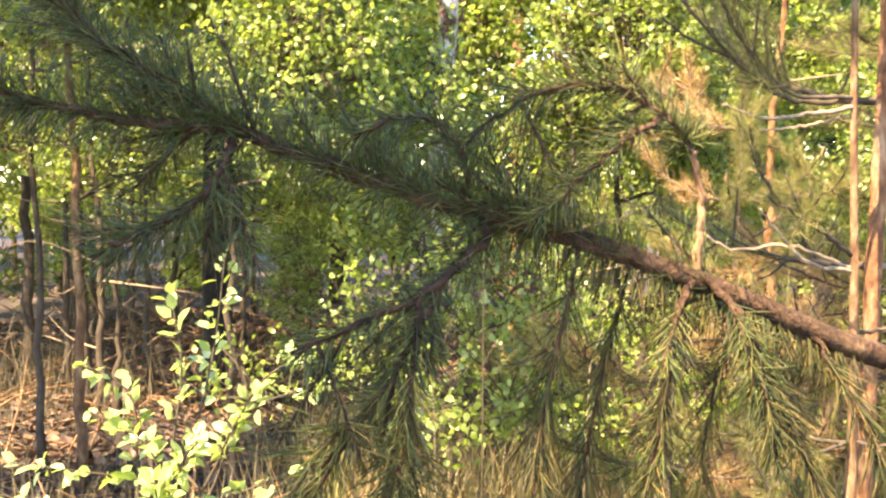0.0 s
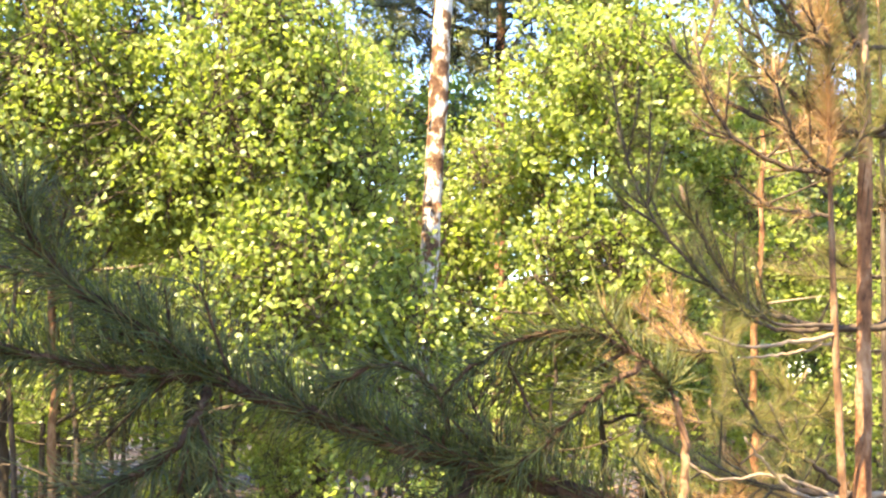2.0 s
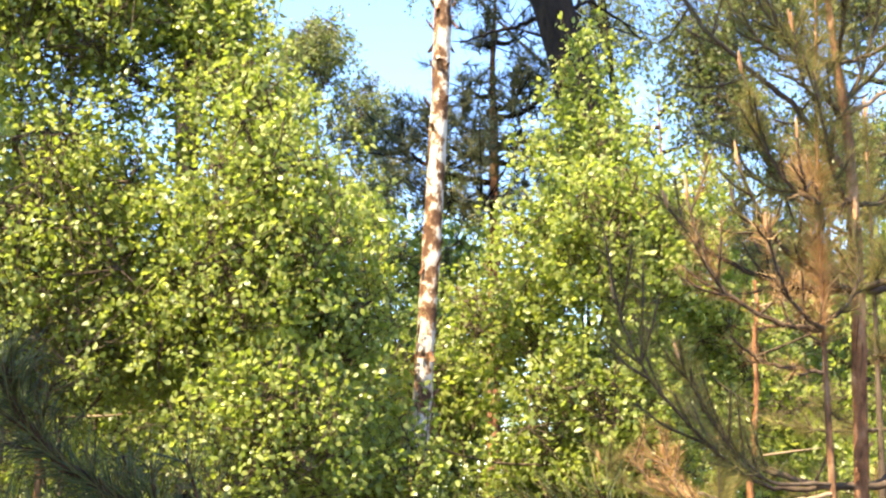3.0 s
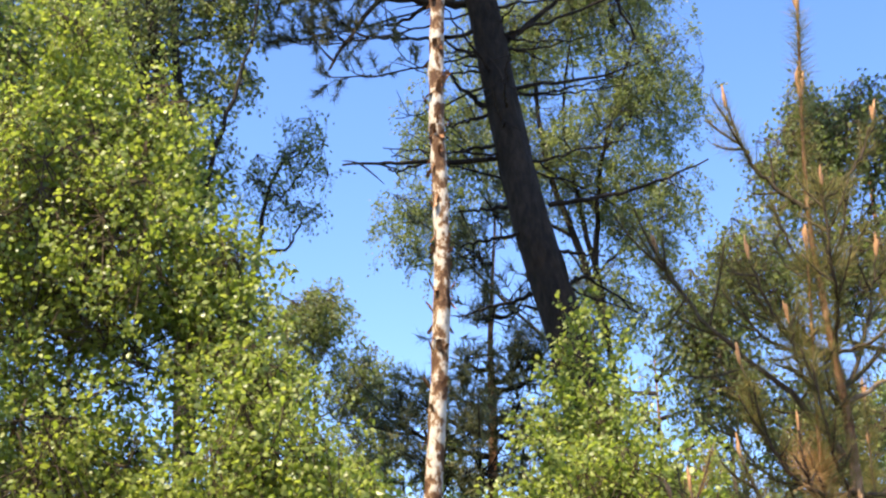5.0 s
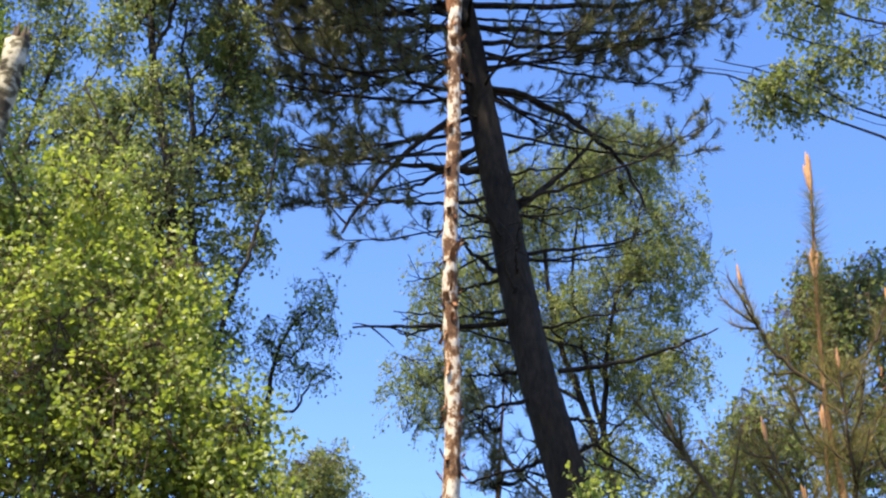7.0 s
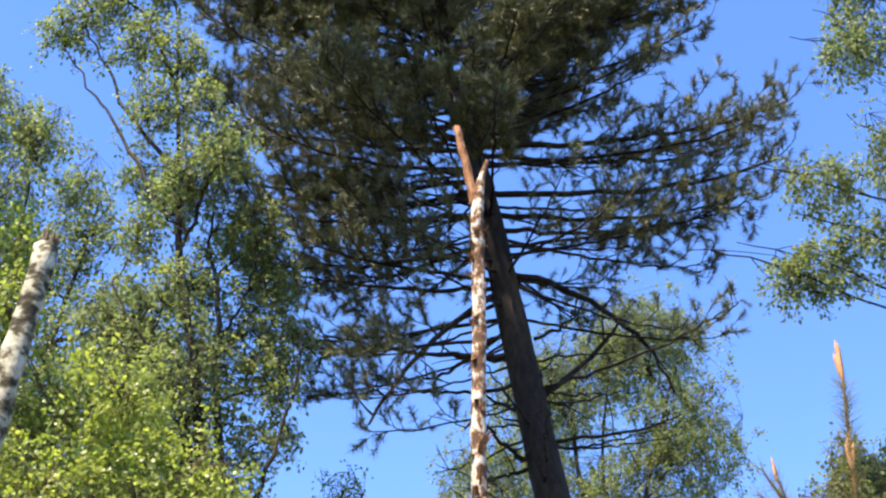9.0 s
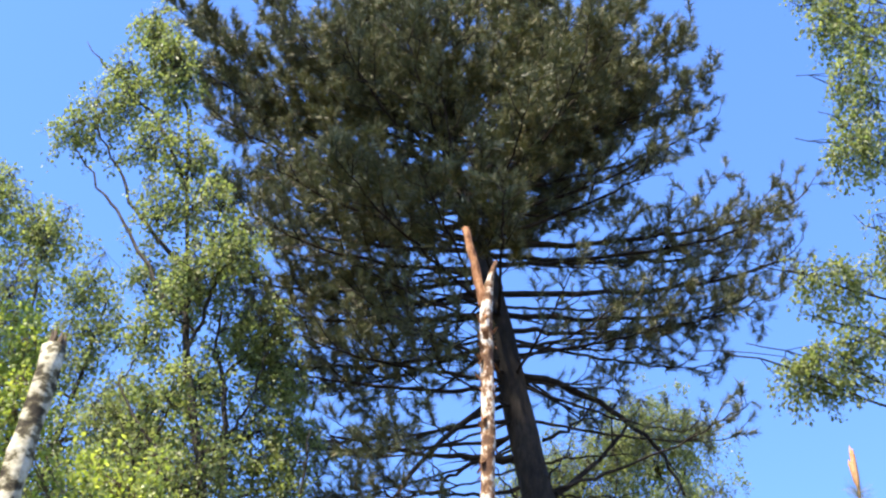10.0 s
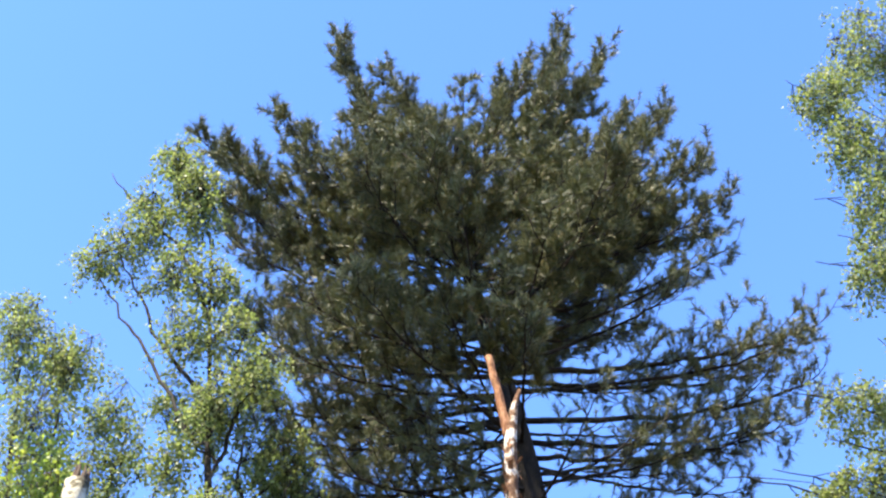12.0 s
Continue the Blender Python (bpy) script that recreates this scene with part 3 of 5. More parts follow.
leafy_tree("birch_tree", "tall slender birch forking into many thin dark upswept stems", "tree", (-1.55, 9.5, 0), [(-1.6, 9.5, 3.5), (-1.8, 9.5, 6.0), (-1.95, 9.5, 6.7), (-2.18, 9.5, 7.86), (-2.37, 9.5, 8.64), (-2.46, 9.5, 9.3), (-2.53, 9.5, 9.75), (-2.64, 9.45, 10.7), (-2.72, 9.4, 11.54), (-3.0, 9.4, 12.5)], 0.075,
           light_masses([(-3.3, 13.0, 0.26), (-3.05, 12.5, 0.34), (-3.45, 12.3, 0.26), (-3.6, 11.6, 0.38), (-3.1, 11.35, 0.36), (-3.85, 11.45, 0.24), (-2.65, 11.2, 0.36), (-2.8, 10.5, 0.4), (-2.3, 10.4, 0.36), (-2.35, 9.7, 0.4), (-2.75, 9.0, 0.3), (-3.2, 12.9, 0.3), (-3.35, 11.9, 0.3), (-2.95, 12.1, 0.35)], 9.4, 85)
           + light_masses([(-1.85, 9.2, 0.4), (-1.7, 8.6, 0.42), (-2.5, 8.0, 0.5), (-2.2, 7.4, 0.55), (-2.75, 8.5, 0.36), (-1.6, 7.8, 0.35), (-1.65, 7.2, 0.25), (-2.7, 7.3, 0.5), (-3.2, 7.6, 0.5), (-1.9, 6.6, 0.6), (-2.8, 6.5, 0.6), (-3.4, 6.7, 0.5), (-2.3, 8.8, 0.45), (-2.6, 9.7, 0.35), (-2.9, 10.0, 0.32), (-2.0, 8.1, 0.45), (-3.1, 8.3, 0.4)], 9.8, 85)
           + light_masses([(-2.3, 8.3, 0.35), (-2.05, 7.5, 0.4), (-2.6, 7.6, 0.35), (-2.5, 9.4, 0.3), (-2.0, 9.7, 0.35)], 9.1, 60),
           21, 0.042, 17, droop=0.4, leaf_mat=LEAF_BIRCH, bark=BARK_STEM, lift=0.7, twig=0.4,
           stems=[([(-2.53, 9.5, 9.7), (-2.68, 9.48, 9.95), (-3.1, 9.45, 10.5), (-3.4, 9.42, 11.1), (-3.64, 9.4, 11.6)], 0.026, 0.007),
                  ([(-2.56, 9.42, 9.26), (-2.79, 9.4, 9.63), (-3.21, 9.4, 10.36), (-3.46, 9.4, 10.72), (-3.78, 9.4, 11.24)], 0.022, 0.006),
                  ([(-2.64, 9.45, 10.7), (-2.96, 9.4, 11.46), (-3.39, 9.4, 12.03), (-3.7, 9.4, 12.4), (-3.95, 9.4, 12.75)], 0.02, 0.004),
                  ([(-2.9, 9.4, 12.2), (-3.2, 9.4, 12.8), (-3.45, 9.4, 13.25)], 0.012, 0.004),
                  ([(-2.02, 9.45, 6.78), (-2.25, 9.4, 7.47), (-2.38, 9.4, 7.73), (-2.65, 9.4, 8.06), (-2.9, 9.4, 8.5)], 0.026, 0.008),
                  ([(-2.4, 9.45, 8.8), (-2.25, 9.4, 9.5), (-2.3, 9.4, 10.3), (-2.2, 9.4, 10.9)], 0.02, 0.006)])
leafy_tree("birch_tree", "slim dark birch stem with sparse hanging twigs", "tree", (-1.6, 9.7, 0), [(-1.62, 9.7, 4), (-1.8, 9.7, 6.4), (-1.99, 9.6, 7.7), (-2.02, 9.6, 8.27), (-2.15, 9.6, 8.85), (-2.17, 9.6, 9.22), (-2.2, 9.6, 10.0)], 0.062,
           light_masses([(-2.0, 9.6, 0.4), (-1.7, 9.0, 0.4), (-1.5, 8.2, 0.4), (-1.45, 7.4, 0.22), (-1.8, 6.4, 0.35)], 9.9, 70), 22, 0.042, 16, droop=0.5, leaf_mat=LEAF_BIRCH, bark=BARK_STEM, lift=0.8, twig=0.4,
           stems=[([(-1.75, 9.7, 5.8), (-1.55, 9.6, 6.7), (-1.38, 9.6, 7.4), (-1.3, 9.6, 8.2)], 0.024, 0.007), ([(-2.0, 9.62, 8.0), (-1.8, 9.6, 8.6), (-1.7, 9.6, 9.3)], 0.016, 0.005)])
leafy_tree("birch_tree", "distant weeping birch with hazy pale green crown", "tree", (-4.6, 12.2, 0), [(-4.6, 12.2, 5), (-4.7, 12.1, 9), (-4.9, 12, 12.4)], 0.10,
           light_masses([(-5.4, 12.6, 0.6), (-4.75, 12.4, 0.55), (-5.7, 13.2, 0.4), (-4.25, 11.6, 0.5), (-5.1, 11.5, 0.7), (-3.95, 11.0, 0.4), (-4.4, 10.6, 0.6), (-5.2, 10.4, 0.8), (-3.6, 10.1, 0.5), (-4.3, 9.5, 0.7), (-3.3, 9.3, 0.6), (-5.1, 9.2, 0.8), (-4.2, 8.3, 0.9), (-3.2, 8.2, 0.7)], 12.0, 62),
           23, 0.05, 16, droop=0.6, leaf_mat=LEAF_BIRCH, bark=BARK_STEM, lift=0.9, twig=0.5,
           stems=[([(-4.65, 12.1, 7), (-4.3, 12, 8.8), (-4.1, 12, 10.4), (-4.0, 12, 11.4)], 0.04, 0.01), ([(-4.7, 12.1, 8.5), (-5.1, 12, 10.3), (-5.4, 12, 12.3)], 0.035, 0.01)])
leafy_tree("birch_tree", "broad weeping birch standing behind the tall pine", "tree", (2.6, 16, 0), [(2.5, 16, 4.0), (2.3, 16, 7.4), (1.9, 16, 10.0), (2.1, 16, 12.2)], 0.09,
           [(2.5, 16, 12.0, 1.30, 1.20, 1.12, 416), (1.2, 16, 11.3, 1.30, 1.20, 1.12, 367), (3.0, 16, 10.6, 1.17, 1.20, 1.12, 367), (0.5, 16, 10.0, 1.04, 1.08, 1.00, 268), (1.8, 16, 9.6, 1.30, 1.20, 1.12, 367),
            (2.9, 16, 9.0, 0.91, 1.08, 1.00, 244), (0.2, 16, 8.7, 1.04, 1.08, 0.75, 195), (2.2, 16, 7.6, 1.04, 1.08, 0.88, 195)], 24, 0.042, 34, droop=0.5, leaf_mat=LEAF_BIRCH, bark=BARK_STEM, lift=0.9, twig=0.6,
           stems=[([(2.3, 16, 7.4), (2.0, 15.9, 8.3), (1.6, 15.8, 9.6), (1.5, 15.8, 11.0), (1.7, 15.8, 12.0)], 0.055, 0.015), ([(2.2, 16, 8.0), (2.3, 15.9, 9.4), (2.6, 15.8, 10.6), (2.9, 15.8, 11.6)], 0.04, 0.012)])
leafy_tree("birch_tree", "weeping birch with soft olive crown behind a young pine", "tree", (3.4, 10.5, 0), [(3.4, 10.5, 3.0), (3.3, 10.5, 5.0), (3.4, 10.5, 7.2)], 0.06,
           [(3.3, 10.5, 6.9, 0.7, 0.8, 0.6, 380), (2.7, 10.4, 5.9, 0.6, 0.7, 0.6, 357), (3.7, 10.5, 6.0, 0.8, 0.8, 0.7, 380), (2.4, 10.4, 5.0, 0.55, 0.7, 0.6, 285), (3.2, 10.4, 4.6, 0.8, 0.7, 0.7, 380),
            (2.6, 10.3, 3.7, 0.8, 0.7, 0.7, 357), (2.2, 10.3, 5.5, 0.45, 0.5, 0.5, 200), (3.75, 10.5, 7.4, 0.5, 0.6, 0.5, 180), (3.3, 10.5, 7.5, 0.3, 0.4, 0.4, 90), (4.1, 10.5, 7.0, 0.6, 0.6, 0.6, 200), (3.6, 10.4, 3.4, 0.7, 0.7, 0.7, 285)], 25, 0.045, 11, droop=0.6, leaf_mat=LEAF_BIRCH, lift=0.8, twig=0.45)
leafy_tree("birch_tree", "birch whose thin drooping branches hang against the sky", "tree", (6.2, 9.6, 0), [(6.1, 9.6, 5.0), (5.9, 9.6, 9.0), (5.6, 9.5, 13.0), (5.3, 9.5, 15.6)], 0.055,
           [(4.5, 9.5, 15.0, 0.9, 0.8, 0.7, 225), (3.75, 9.5, 14.1, 0.45, 0.6, 0.4, 130), (3.85, 9.5, 13.3, 0.4, 0.5, 0.4, 100), (3.8, 9.5, 12.2, 0.35, 0.5, 0.35, 70), (3.7, 9.5, 11.3, 0.3, 0.5, 0.35, 60), (4.2, 9.5, 12.9, 0.6, 0.7, 0.5, 105), (3.9, 9.5, 11.6, 0.45, 0.6, 0.4, 75), (4.0, 9.5, 10.2, 0.6, 0.7, 0.4, 105),
            (3.2, 9.5, 9.7, 0.55, 0.6, 0.35, 90), (3.1, 9.5, 8.8, 0.5, 0.5, 0.35, 80), (2.75, 9.5, 8.75, 0.3, 0.4, 0.3, 45), (3.5, 9.5, 9.15, 0.4, 0.4, 0.3, 60), (4.2, 9.5, 9.2, 0.6, 0.6, 0.4, 90)], 26, 0.045, 18, droop=0.55, leaf_mat=LEAF_BIRCH, bark=BARK_STEM, lift=0.1, twig=0.4)
leafy_tree("birch_tree", "small round-headed birch in front of open sky", "tree", (-1.3, 17, 0), [(-1.3, 17, 3.0), (-1.3, 17, 5.5), (-1.35, 17, 7.9)], 0.09,
           [(-1.35, 17, 7.7, 0.8, 0.8, 0.7, 330), (-0.75, 17, 6.9, 0.65, 0.7, 0.75, 249), (-1.9, 17, 6.8, 0.75, 0.7, 0.8, 260), (-1.0, 17, 5.7, 1.0, 0.8, 0.8, 312), (-2.0, 17, 5.4, 0.9, 0.8, 0.8, 249), (-0.5, 17, 6.0, 0.45, 0.6, 0.6, 120)],
           27, 0.05, 16, droop=0.4, leaf_mat=LEAF_BIRCH, twig=0.4)
leafy_tree("birch_tree", "thin crooked birch with sparse dark foliage", "tree", (-1.75, 11, 0), [(-1.65, 11, 3.0), (-1.45, 11, 5.6), (-1.3, 11, 6.9), (-1.0, 11, 7.4)], 0.06,
           [(-1.0, 11, 7.1, 0.3, 0.5, 0.35, 72), (-1.35, 11, 6.9, 0.35, 0.5, 0.4, 80), (-1.0, 11, 6.6, 0.3, 0.4, 0.2, 32), (-1.6, 11, 6.1, 0.3, 0.4, 0.4, 48)], 28, 0.034, 9, droop=0.3, leaf_mat=LEAF_BIRCH, bark=BARK_STEM, lift=0.7, twig=0.35)


# ---- broken birch trunk and bare pole ----
def snapped_birch():
    rng = np.random.default_rng(31)
    t = thing("broken_birch", (-2.45, 5.8, -0.1), "pale broken birch trunk snapped off high up", "dead tree")
    geo = Geo()
    p = spline([(-2.45, 5.8, -0.1), (-2.4, 5.8, 2), (-2.3, 5.8, 4.5), (-2.2, 5.8, 6.22)], 30)
    geo.tube(p, np.linspace(0.09, 0.058, 30), 14, 0.08, rng)
    part("trunk", geo, BARK_BIRCH, t)
    geo = Geo()
    for k in range(7):
        a = k * 0.9
        b = p[-1] + np.array((math.cos(a), math.sin(a), -0.3)) * 0.036
        geo.tube(spline([b, b + (0.01, 0, 0.05), b + (0.0, 0.01, 0.10 + 0.06 * rng.random())], 4), (0.02, 0.014, 0.008, 0.002), 5)
    part("splinter", geo, BARK_DARK, t)


def bare_pole():
    rng = np.random.default_rng(32)
    t = thing("dead_pine_pole", (-0.12, 7.0, -0.1), "bare dead pine pole with peeling orange and white bark", "dead tree")
    path = spline([(-0.12, 7, -0.1), (-0.04, 7, 1.6), (0.02, 7, 2.3), (0.11, 7, 4.0), (0.12, 7, 4.8), (0.09, 7, 5.6), (0.1, 7, 6.6), (0.09, 7, 7.5)], 90)
    geo = Geo()
    geo.tube(path, np.linspace(0.052, 0.04, 90), 16, 0.07, rng)
    part("trunk", geo, BARK_SNAG, t)
    # forked, splintered head
    geo = Geo()
    geo.tube(spline([(0.08, 7, 7.45), (0.02, 7, 7.8), (-0.04, 7, 8.12)], 12), np.linspace(0.036, 0.024, 12), 9, 0.1, rng)
    part("broken_fork", geo, BARK_ORANGE, t)
    geo = Geo()
    geo.tube(spline([(0.1, 7, 7.45), (0.12, 7, 7.66), (0.16, 6.99, 7.82)], 10), np.linspace(0.036, 0.014, 10), 9, 0.12, rng)
    part("broken_fork", geo, BARK_SNAG, t)
    # loose flakes of bark
    flake = Geo()
    n = 170
    i = rng.integers(2, 88, n)
    a = rng.random(n) * 6.28
    out = np.stack([np.cos(a), np.sin(a), np.zeros(n)], 1)
    at = path[i] + out * (0.052 - 0.012 * i[:, None] / 90)
    flake.stamp([(-0.5, 0, 0), (0.5, 0.1, 0.0), (0.4, 1, 0.5), (-0.4, 0.9, 0.6), (0, 0.5, -0.1)], [[(0, 1, 4), (1, 2, 4), (2, 3, 4), (3, 0, 4)]], at, unit(out * 0.35 + UP * rng.choice((-1, 1), n)[:, None]), out,
                0.03 + 0.05 * rng.random(n), 0.012 + 0.022 * rng.random(n))
    part("loose_bark", flake, BARK_ORANGE, t, "curling orange-brown bark flakes", kind="stuff")


snapped_birch()
bare_pole()


# ---- tall pine ----
def tuft_cloud(geo, rng, at, way, needles, length, width, body=0.12, scale=None):
    """Brushes of needles at shoot ends."""
    n = len(at)
    k = np.repeat(np.arange(n), needles)
    m = len(k)
    w = unit(np.asarray(way))[k]
    side = unit(np.cross(w, scatter_dirs(rng, m)))
    a = np.radians(rng.uniform(18, 80, m))[:, None]
    s = rng.random((m, 1))
    big = np.ones(m) if scale is None else scale[k]
    geo.stamp(SLIVER, SLIVER_F, at[k] + w * (s - 0.6) * body * big[:, None], unit(w * np.cos(a) + side * np.sin(a)), scatter_dirs(rng, m), big * length * (0.7 + 0.5 * rng.random(m)), width * big ** 2)


def tall_pine():
    rng = np.random.default_rng(41)
    t = thing("pine_tree", (2.3, 10.5, -0.1), "tall leaning pine with dark bark and a broad dense crown", "tree")
    path = spline([(2.3, 10.5, -0.1), (1.75, 10.5, 2.6), (1.25, 10.5, 5.1), (0.87, 10.5, 6.6), (0.52, 10.5, 8.6), (0.2, 10.5, 10.5), (-0.16, 10.5, 12.0), (-0.33, 10.5, 13.6), (-0.35, 10.5, 15.0)], 70)
    rad = np.interp(path[:, 2], [0, 1, 5, 9, 12, 15.6], [0.28, 0.21, 0.165, 0.132, 0.085, 0.03])
    geo = Geo()
    geo.tube(path, rad, 20, 0.035, rng)
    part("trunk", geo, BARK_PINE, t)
    spots, ways, sizes = [], [], []
    needle_twigs = Geo()

    def on_trunk(z):
        return np.array([np.interp(z, path[:, 2], path[:, k]) for k in range(3)])

    def limb(z, tip, r, live=0.35, sag=0.1, big=1.0, step=0.15, fill=1.0, lo=0.3):
        """A limb from the trunk to its tip, its outer part carrying side branches, short shoots and a needle brush at each shoot's end."""
        a, b = on_trunk(z), np.array(tip, float)
        l = np.linalg.norm(b - a)
        h = unit((b - a) * (1, 1, 0.35))
        p = spline([a, a + (b - a) * 0.35 - UP * sag * l * 0.85, a + (b - a) * 0.72 - UP * sag * l, b], 20)
        p[1:] += rng.normal(0, 0.004 * l, (19, 3))
        g = Geo()
        g.tube(p, np.linspace(r * 0.55, max(0.005, r * 0.12), 20), 8, 0.06, rng)
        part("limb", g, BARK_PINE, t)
        side = unit(np.cross(h, UP))
        for j, w in enumerate(np.linspace(live, 1.0, max(4, int(l * (1 - live) / step)))):
            q = np.array([np.interp(w * 19, np.arange(20), p[:, k]) for k in range(3)])
            way = unit(h * 0.8 + side * (1 if j % 2 else -1) * rng.uniform(0.3, 1.1) + UP * rng.uniform(-0.1, 0.45))
            ln = float(np.clip(0.42 * l * (1.2 - w), 0.16, 0.75)) * rng.uniform(0.6, 1.1)
            tw = spline([q, q + way * ln * 0.55 - UP * 0.03 * ln, q + way * ln + UP * 0.14 * ln], 7)
            needle_twigs.tube(tw[[0, 3, 6]], np.linspace(0.008, 0.004, 3), 3)
            across = unit(np.cross(way, UP))
            for f in np.linspace(0.2, 1.0, max(3, int(fill * ln / 0.055))):
                c = np.array([np.interp(f * 6, np.arange(7), tw[:, k]) for k in range(3)])
                wv = unit(way * 0.3 + across * rng.uniform(-0.6, 0.6) + UP * rng.uniform(lo, 1.1) + rng.normal(0, 0.2, 3))
                ce = c + wv * rng.uniform(0.04, 0.2)
                needle_twigs.tube(np.array([c, ce]), (0.004, 0.003), 3)
                spots.append(ce)
                sizes.append(big * rng.uniform(0.7, 1.3))
                ways.append(wv)

    # bare lower limbs
    def dead(pts, r):
        p = spline(pts, 16)
        p[1:] += rng.normal(0, 0.009, (15, 3))
        g = Geo()
        g.tube(p, np.linspace(r, r * 0.3, 16), 7, 0.1, rng)
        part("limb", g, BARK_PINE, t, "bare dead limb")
        for _ in range(3):
            m = rng.integers(5, 15)
            w = unit(p[min(m + 1, 15)] - p[m - 1] + rng.normal(0, 0.7, 3))
            l = rng.uniform(0.12, 0.4)
            needle_twigs.tube(spline([p[m], p[m] + w * l * 0.5, p[m] + w * l + rng.normal(0, 0.03, 3)], 4), np.linspace(r * 0.35, 0.003, 4), 4)

    dead([(0.42, 10.5, 8.49), (-0.33, 10.32, 8.4), (-1.21, 10.15, 8.47)], 0.030)
    dead([(0.47, 10.5, 9.28), (-0.14, 10.38, 8.67), (-0.54, 10.27, 8.09), (-0.78, 10.15, 7.59)], 0.036)
    dead([(0.68, 10.5, 6.95), (0.06, 10.38, 6.85), (-0.29, 10.27, 6.78), (-0.63, 10.15, 6.72)], 0.026)
    dead([(0.06, 10.5, 6.91), (-0.2, 10.5, 6.82), (-0.29, 10.5, 6.87)], 0.014)
    dead([(0.52, 10.5, 8.19), (0.02, 10.58, 8.15), (-0.56, 10.65, 8.23)], 0.024)
    dead([(0.59, 10.5, 7.43), (0.37, 10.4, 7.54), (0.24, 10.3, 7.67)], 0.028)
    dead([(1.08, 10.5, 6.52), (1.51, 10.55, 6.62), (2.01, 10.6, 6.78), (2.47, 10.65, 7.02)], 0.024)
    dead([(0.45, 10.5, 9.37), (0.84, 10.53, 9.31), (1.2, 10.56, 9.12), (1.51, 10.59, 8.87), (1.76, 10.62, 8.59), (1.9, 10.65, 8.22)], 0.036)
    dead([(0.72, 10.5, 8.05), (1.12, 10.63, 8.49), (1.43, 10.77, 8.92), (1.56, 10.9, 9.2)], 0.030)
    dead([(0.74, 10.5, 7.63), (1.15, 10.43, 7.63), (1.58, 10.37, 7.68), (1.87, 10.3, 7.79)], 0.020)
    dead([(0.82, 10.5, 6.51), (0.29, 10.9, 6.62)], 0.022)
    dead([(0.91, 10.5, 6.28), (0.32, 10.15, 6.0)], 0.022)
    dead([(0.99, 10.5, 5.73), (0.34, 10.9, 5.67)], 0.022)
    dead([(1.12, 10.5, 6.1), (1.5, 10.3, 5.98)], 0.020)
    dead([(1.2, 10.5, 5.81), (1.4, 10.65, 5.92), (1.83, 10.8, 5.68)], 0.022)
    dead([(0.42, 10.5, 8.75), (-0.13, 10.65, 8.39), (-0.39, 10.8, 8.42)], 0.024)
    dead([(0.68, 10.5, 7.08), (0.24, 10.9, 7.19)], 0.020)
    dead([(0.62, 10.5, 7.38), (0.23, 10.65, 7.31)], 0.022)
    dead([(0.52, 10.5, 8.43), (0.02, 10.7, 8.6), (-0.19, 10.9, 8.85)], 0.022)
    dead([(0.57, 10.5, 7.91), (0.28, 10.65, 8.13), (0.13, 10.8, 8.37)], 0.020)
    dead([(0.68, 10.5, 8.67), (1.01, 10.7, 8.99), (1.25, 10.9, 9.45)], 0.020)
    for k in range(30):
        z = rng.uniform(4.6, 9.4)
        a = rng.uniform(0, 2 * np.pi)
        r = rng.uniform(0.4, 1.2)
        q = on_trunk(z)
        e = q + np.array((r * math.cos(a), r * math.sin(a), rng.uniform(-0.3, 0.35)))
        dead([q, (q + e) / 2 + UP * rng.uniform(-0.06, 0.06), e], 0.014)
    # lowest green limbs, thin and airy
    for z, tip, r, live in ((8.1, (2.4, 10.2, 8.8), 0.034, 0.8), (8.9, (2.3, 10.6, 8.75), 0.03, 0.75), (9.3, (1.9, 10.3, 8.65), 0.03, 0.7), (8.7, (-1.4, 10.2, 8.4), 0.04, 0.5), (9.2, (-1.8, 10.0, 9.1), 0.045, 0.4), (8.4, (-1.0, 10.1, 7.8), 0.022, 0.45),
                            (8.0, (-0.75, 10.3, 7.6), 0.02, 0.5), (8.6, (-1.3, 10.4, 8.0), 0.024, 0.45), (8.9, (-0.9, 9.6, 7.9), 0.028, 0.5), (8.9, (-1.9, 10.7, 8.8), 0.04, 0.45), (9.1, (-1.2, 11.3, 9.0), 0.04, 0.45),
                            (9.3, (-1.6, 9.6, 9.2), 0.04, 0.35), (9.6, (1.8, 10.0, 9.6), 0.034, 0.45), (9.8, (2.4, 10.8, 9.7), 0.034, 0.45), (9.4, (1.3, 11.3, 9.4), 0.03, 0.45), (9.5, (-1.0, 9.3, 9.4), 0.034, 0.4),
                            (9.3, (0.9, 9.4, 9.7), 0.03, 0.45), (9.0, (-0.4, 9.5, 8.9), 0.028, 0.45), (9.7, (2.9, 10.2, 10.1), 0.034, 0.4)):
        limb(z, tip, r, live * 0.85, 0.04, 0.85, 0.14, 0.85, -0.5)
    for k in range(26):
        z = rng.uniform(9.3, 10.8)
        a = rng.uniform(1.75, 4.5) if k % 3 else rng.uniform(-0.9, 1.0)
        c, r = on_trunk(z), rng.uniform(0.9, 2.0)
        limb(z, c + np.array((r * math.cos(a), 0.8 * r * math.sin(a), rng.uniform(-0.2, 0.3) * r)), 0.03, 0.35, 0.03, 0.7, 0.12, 0.9, -0.5)
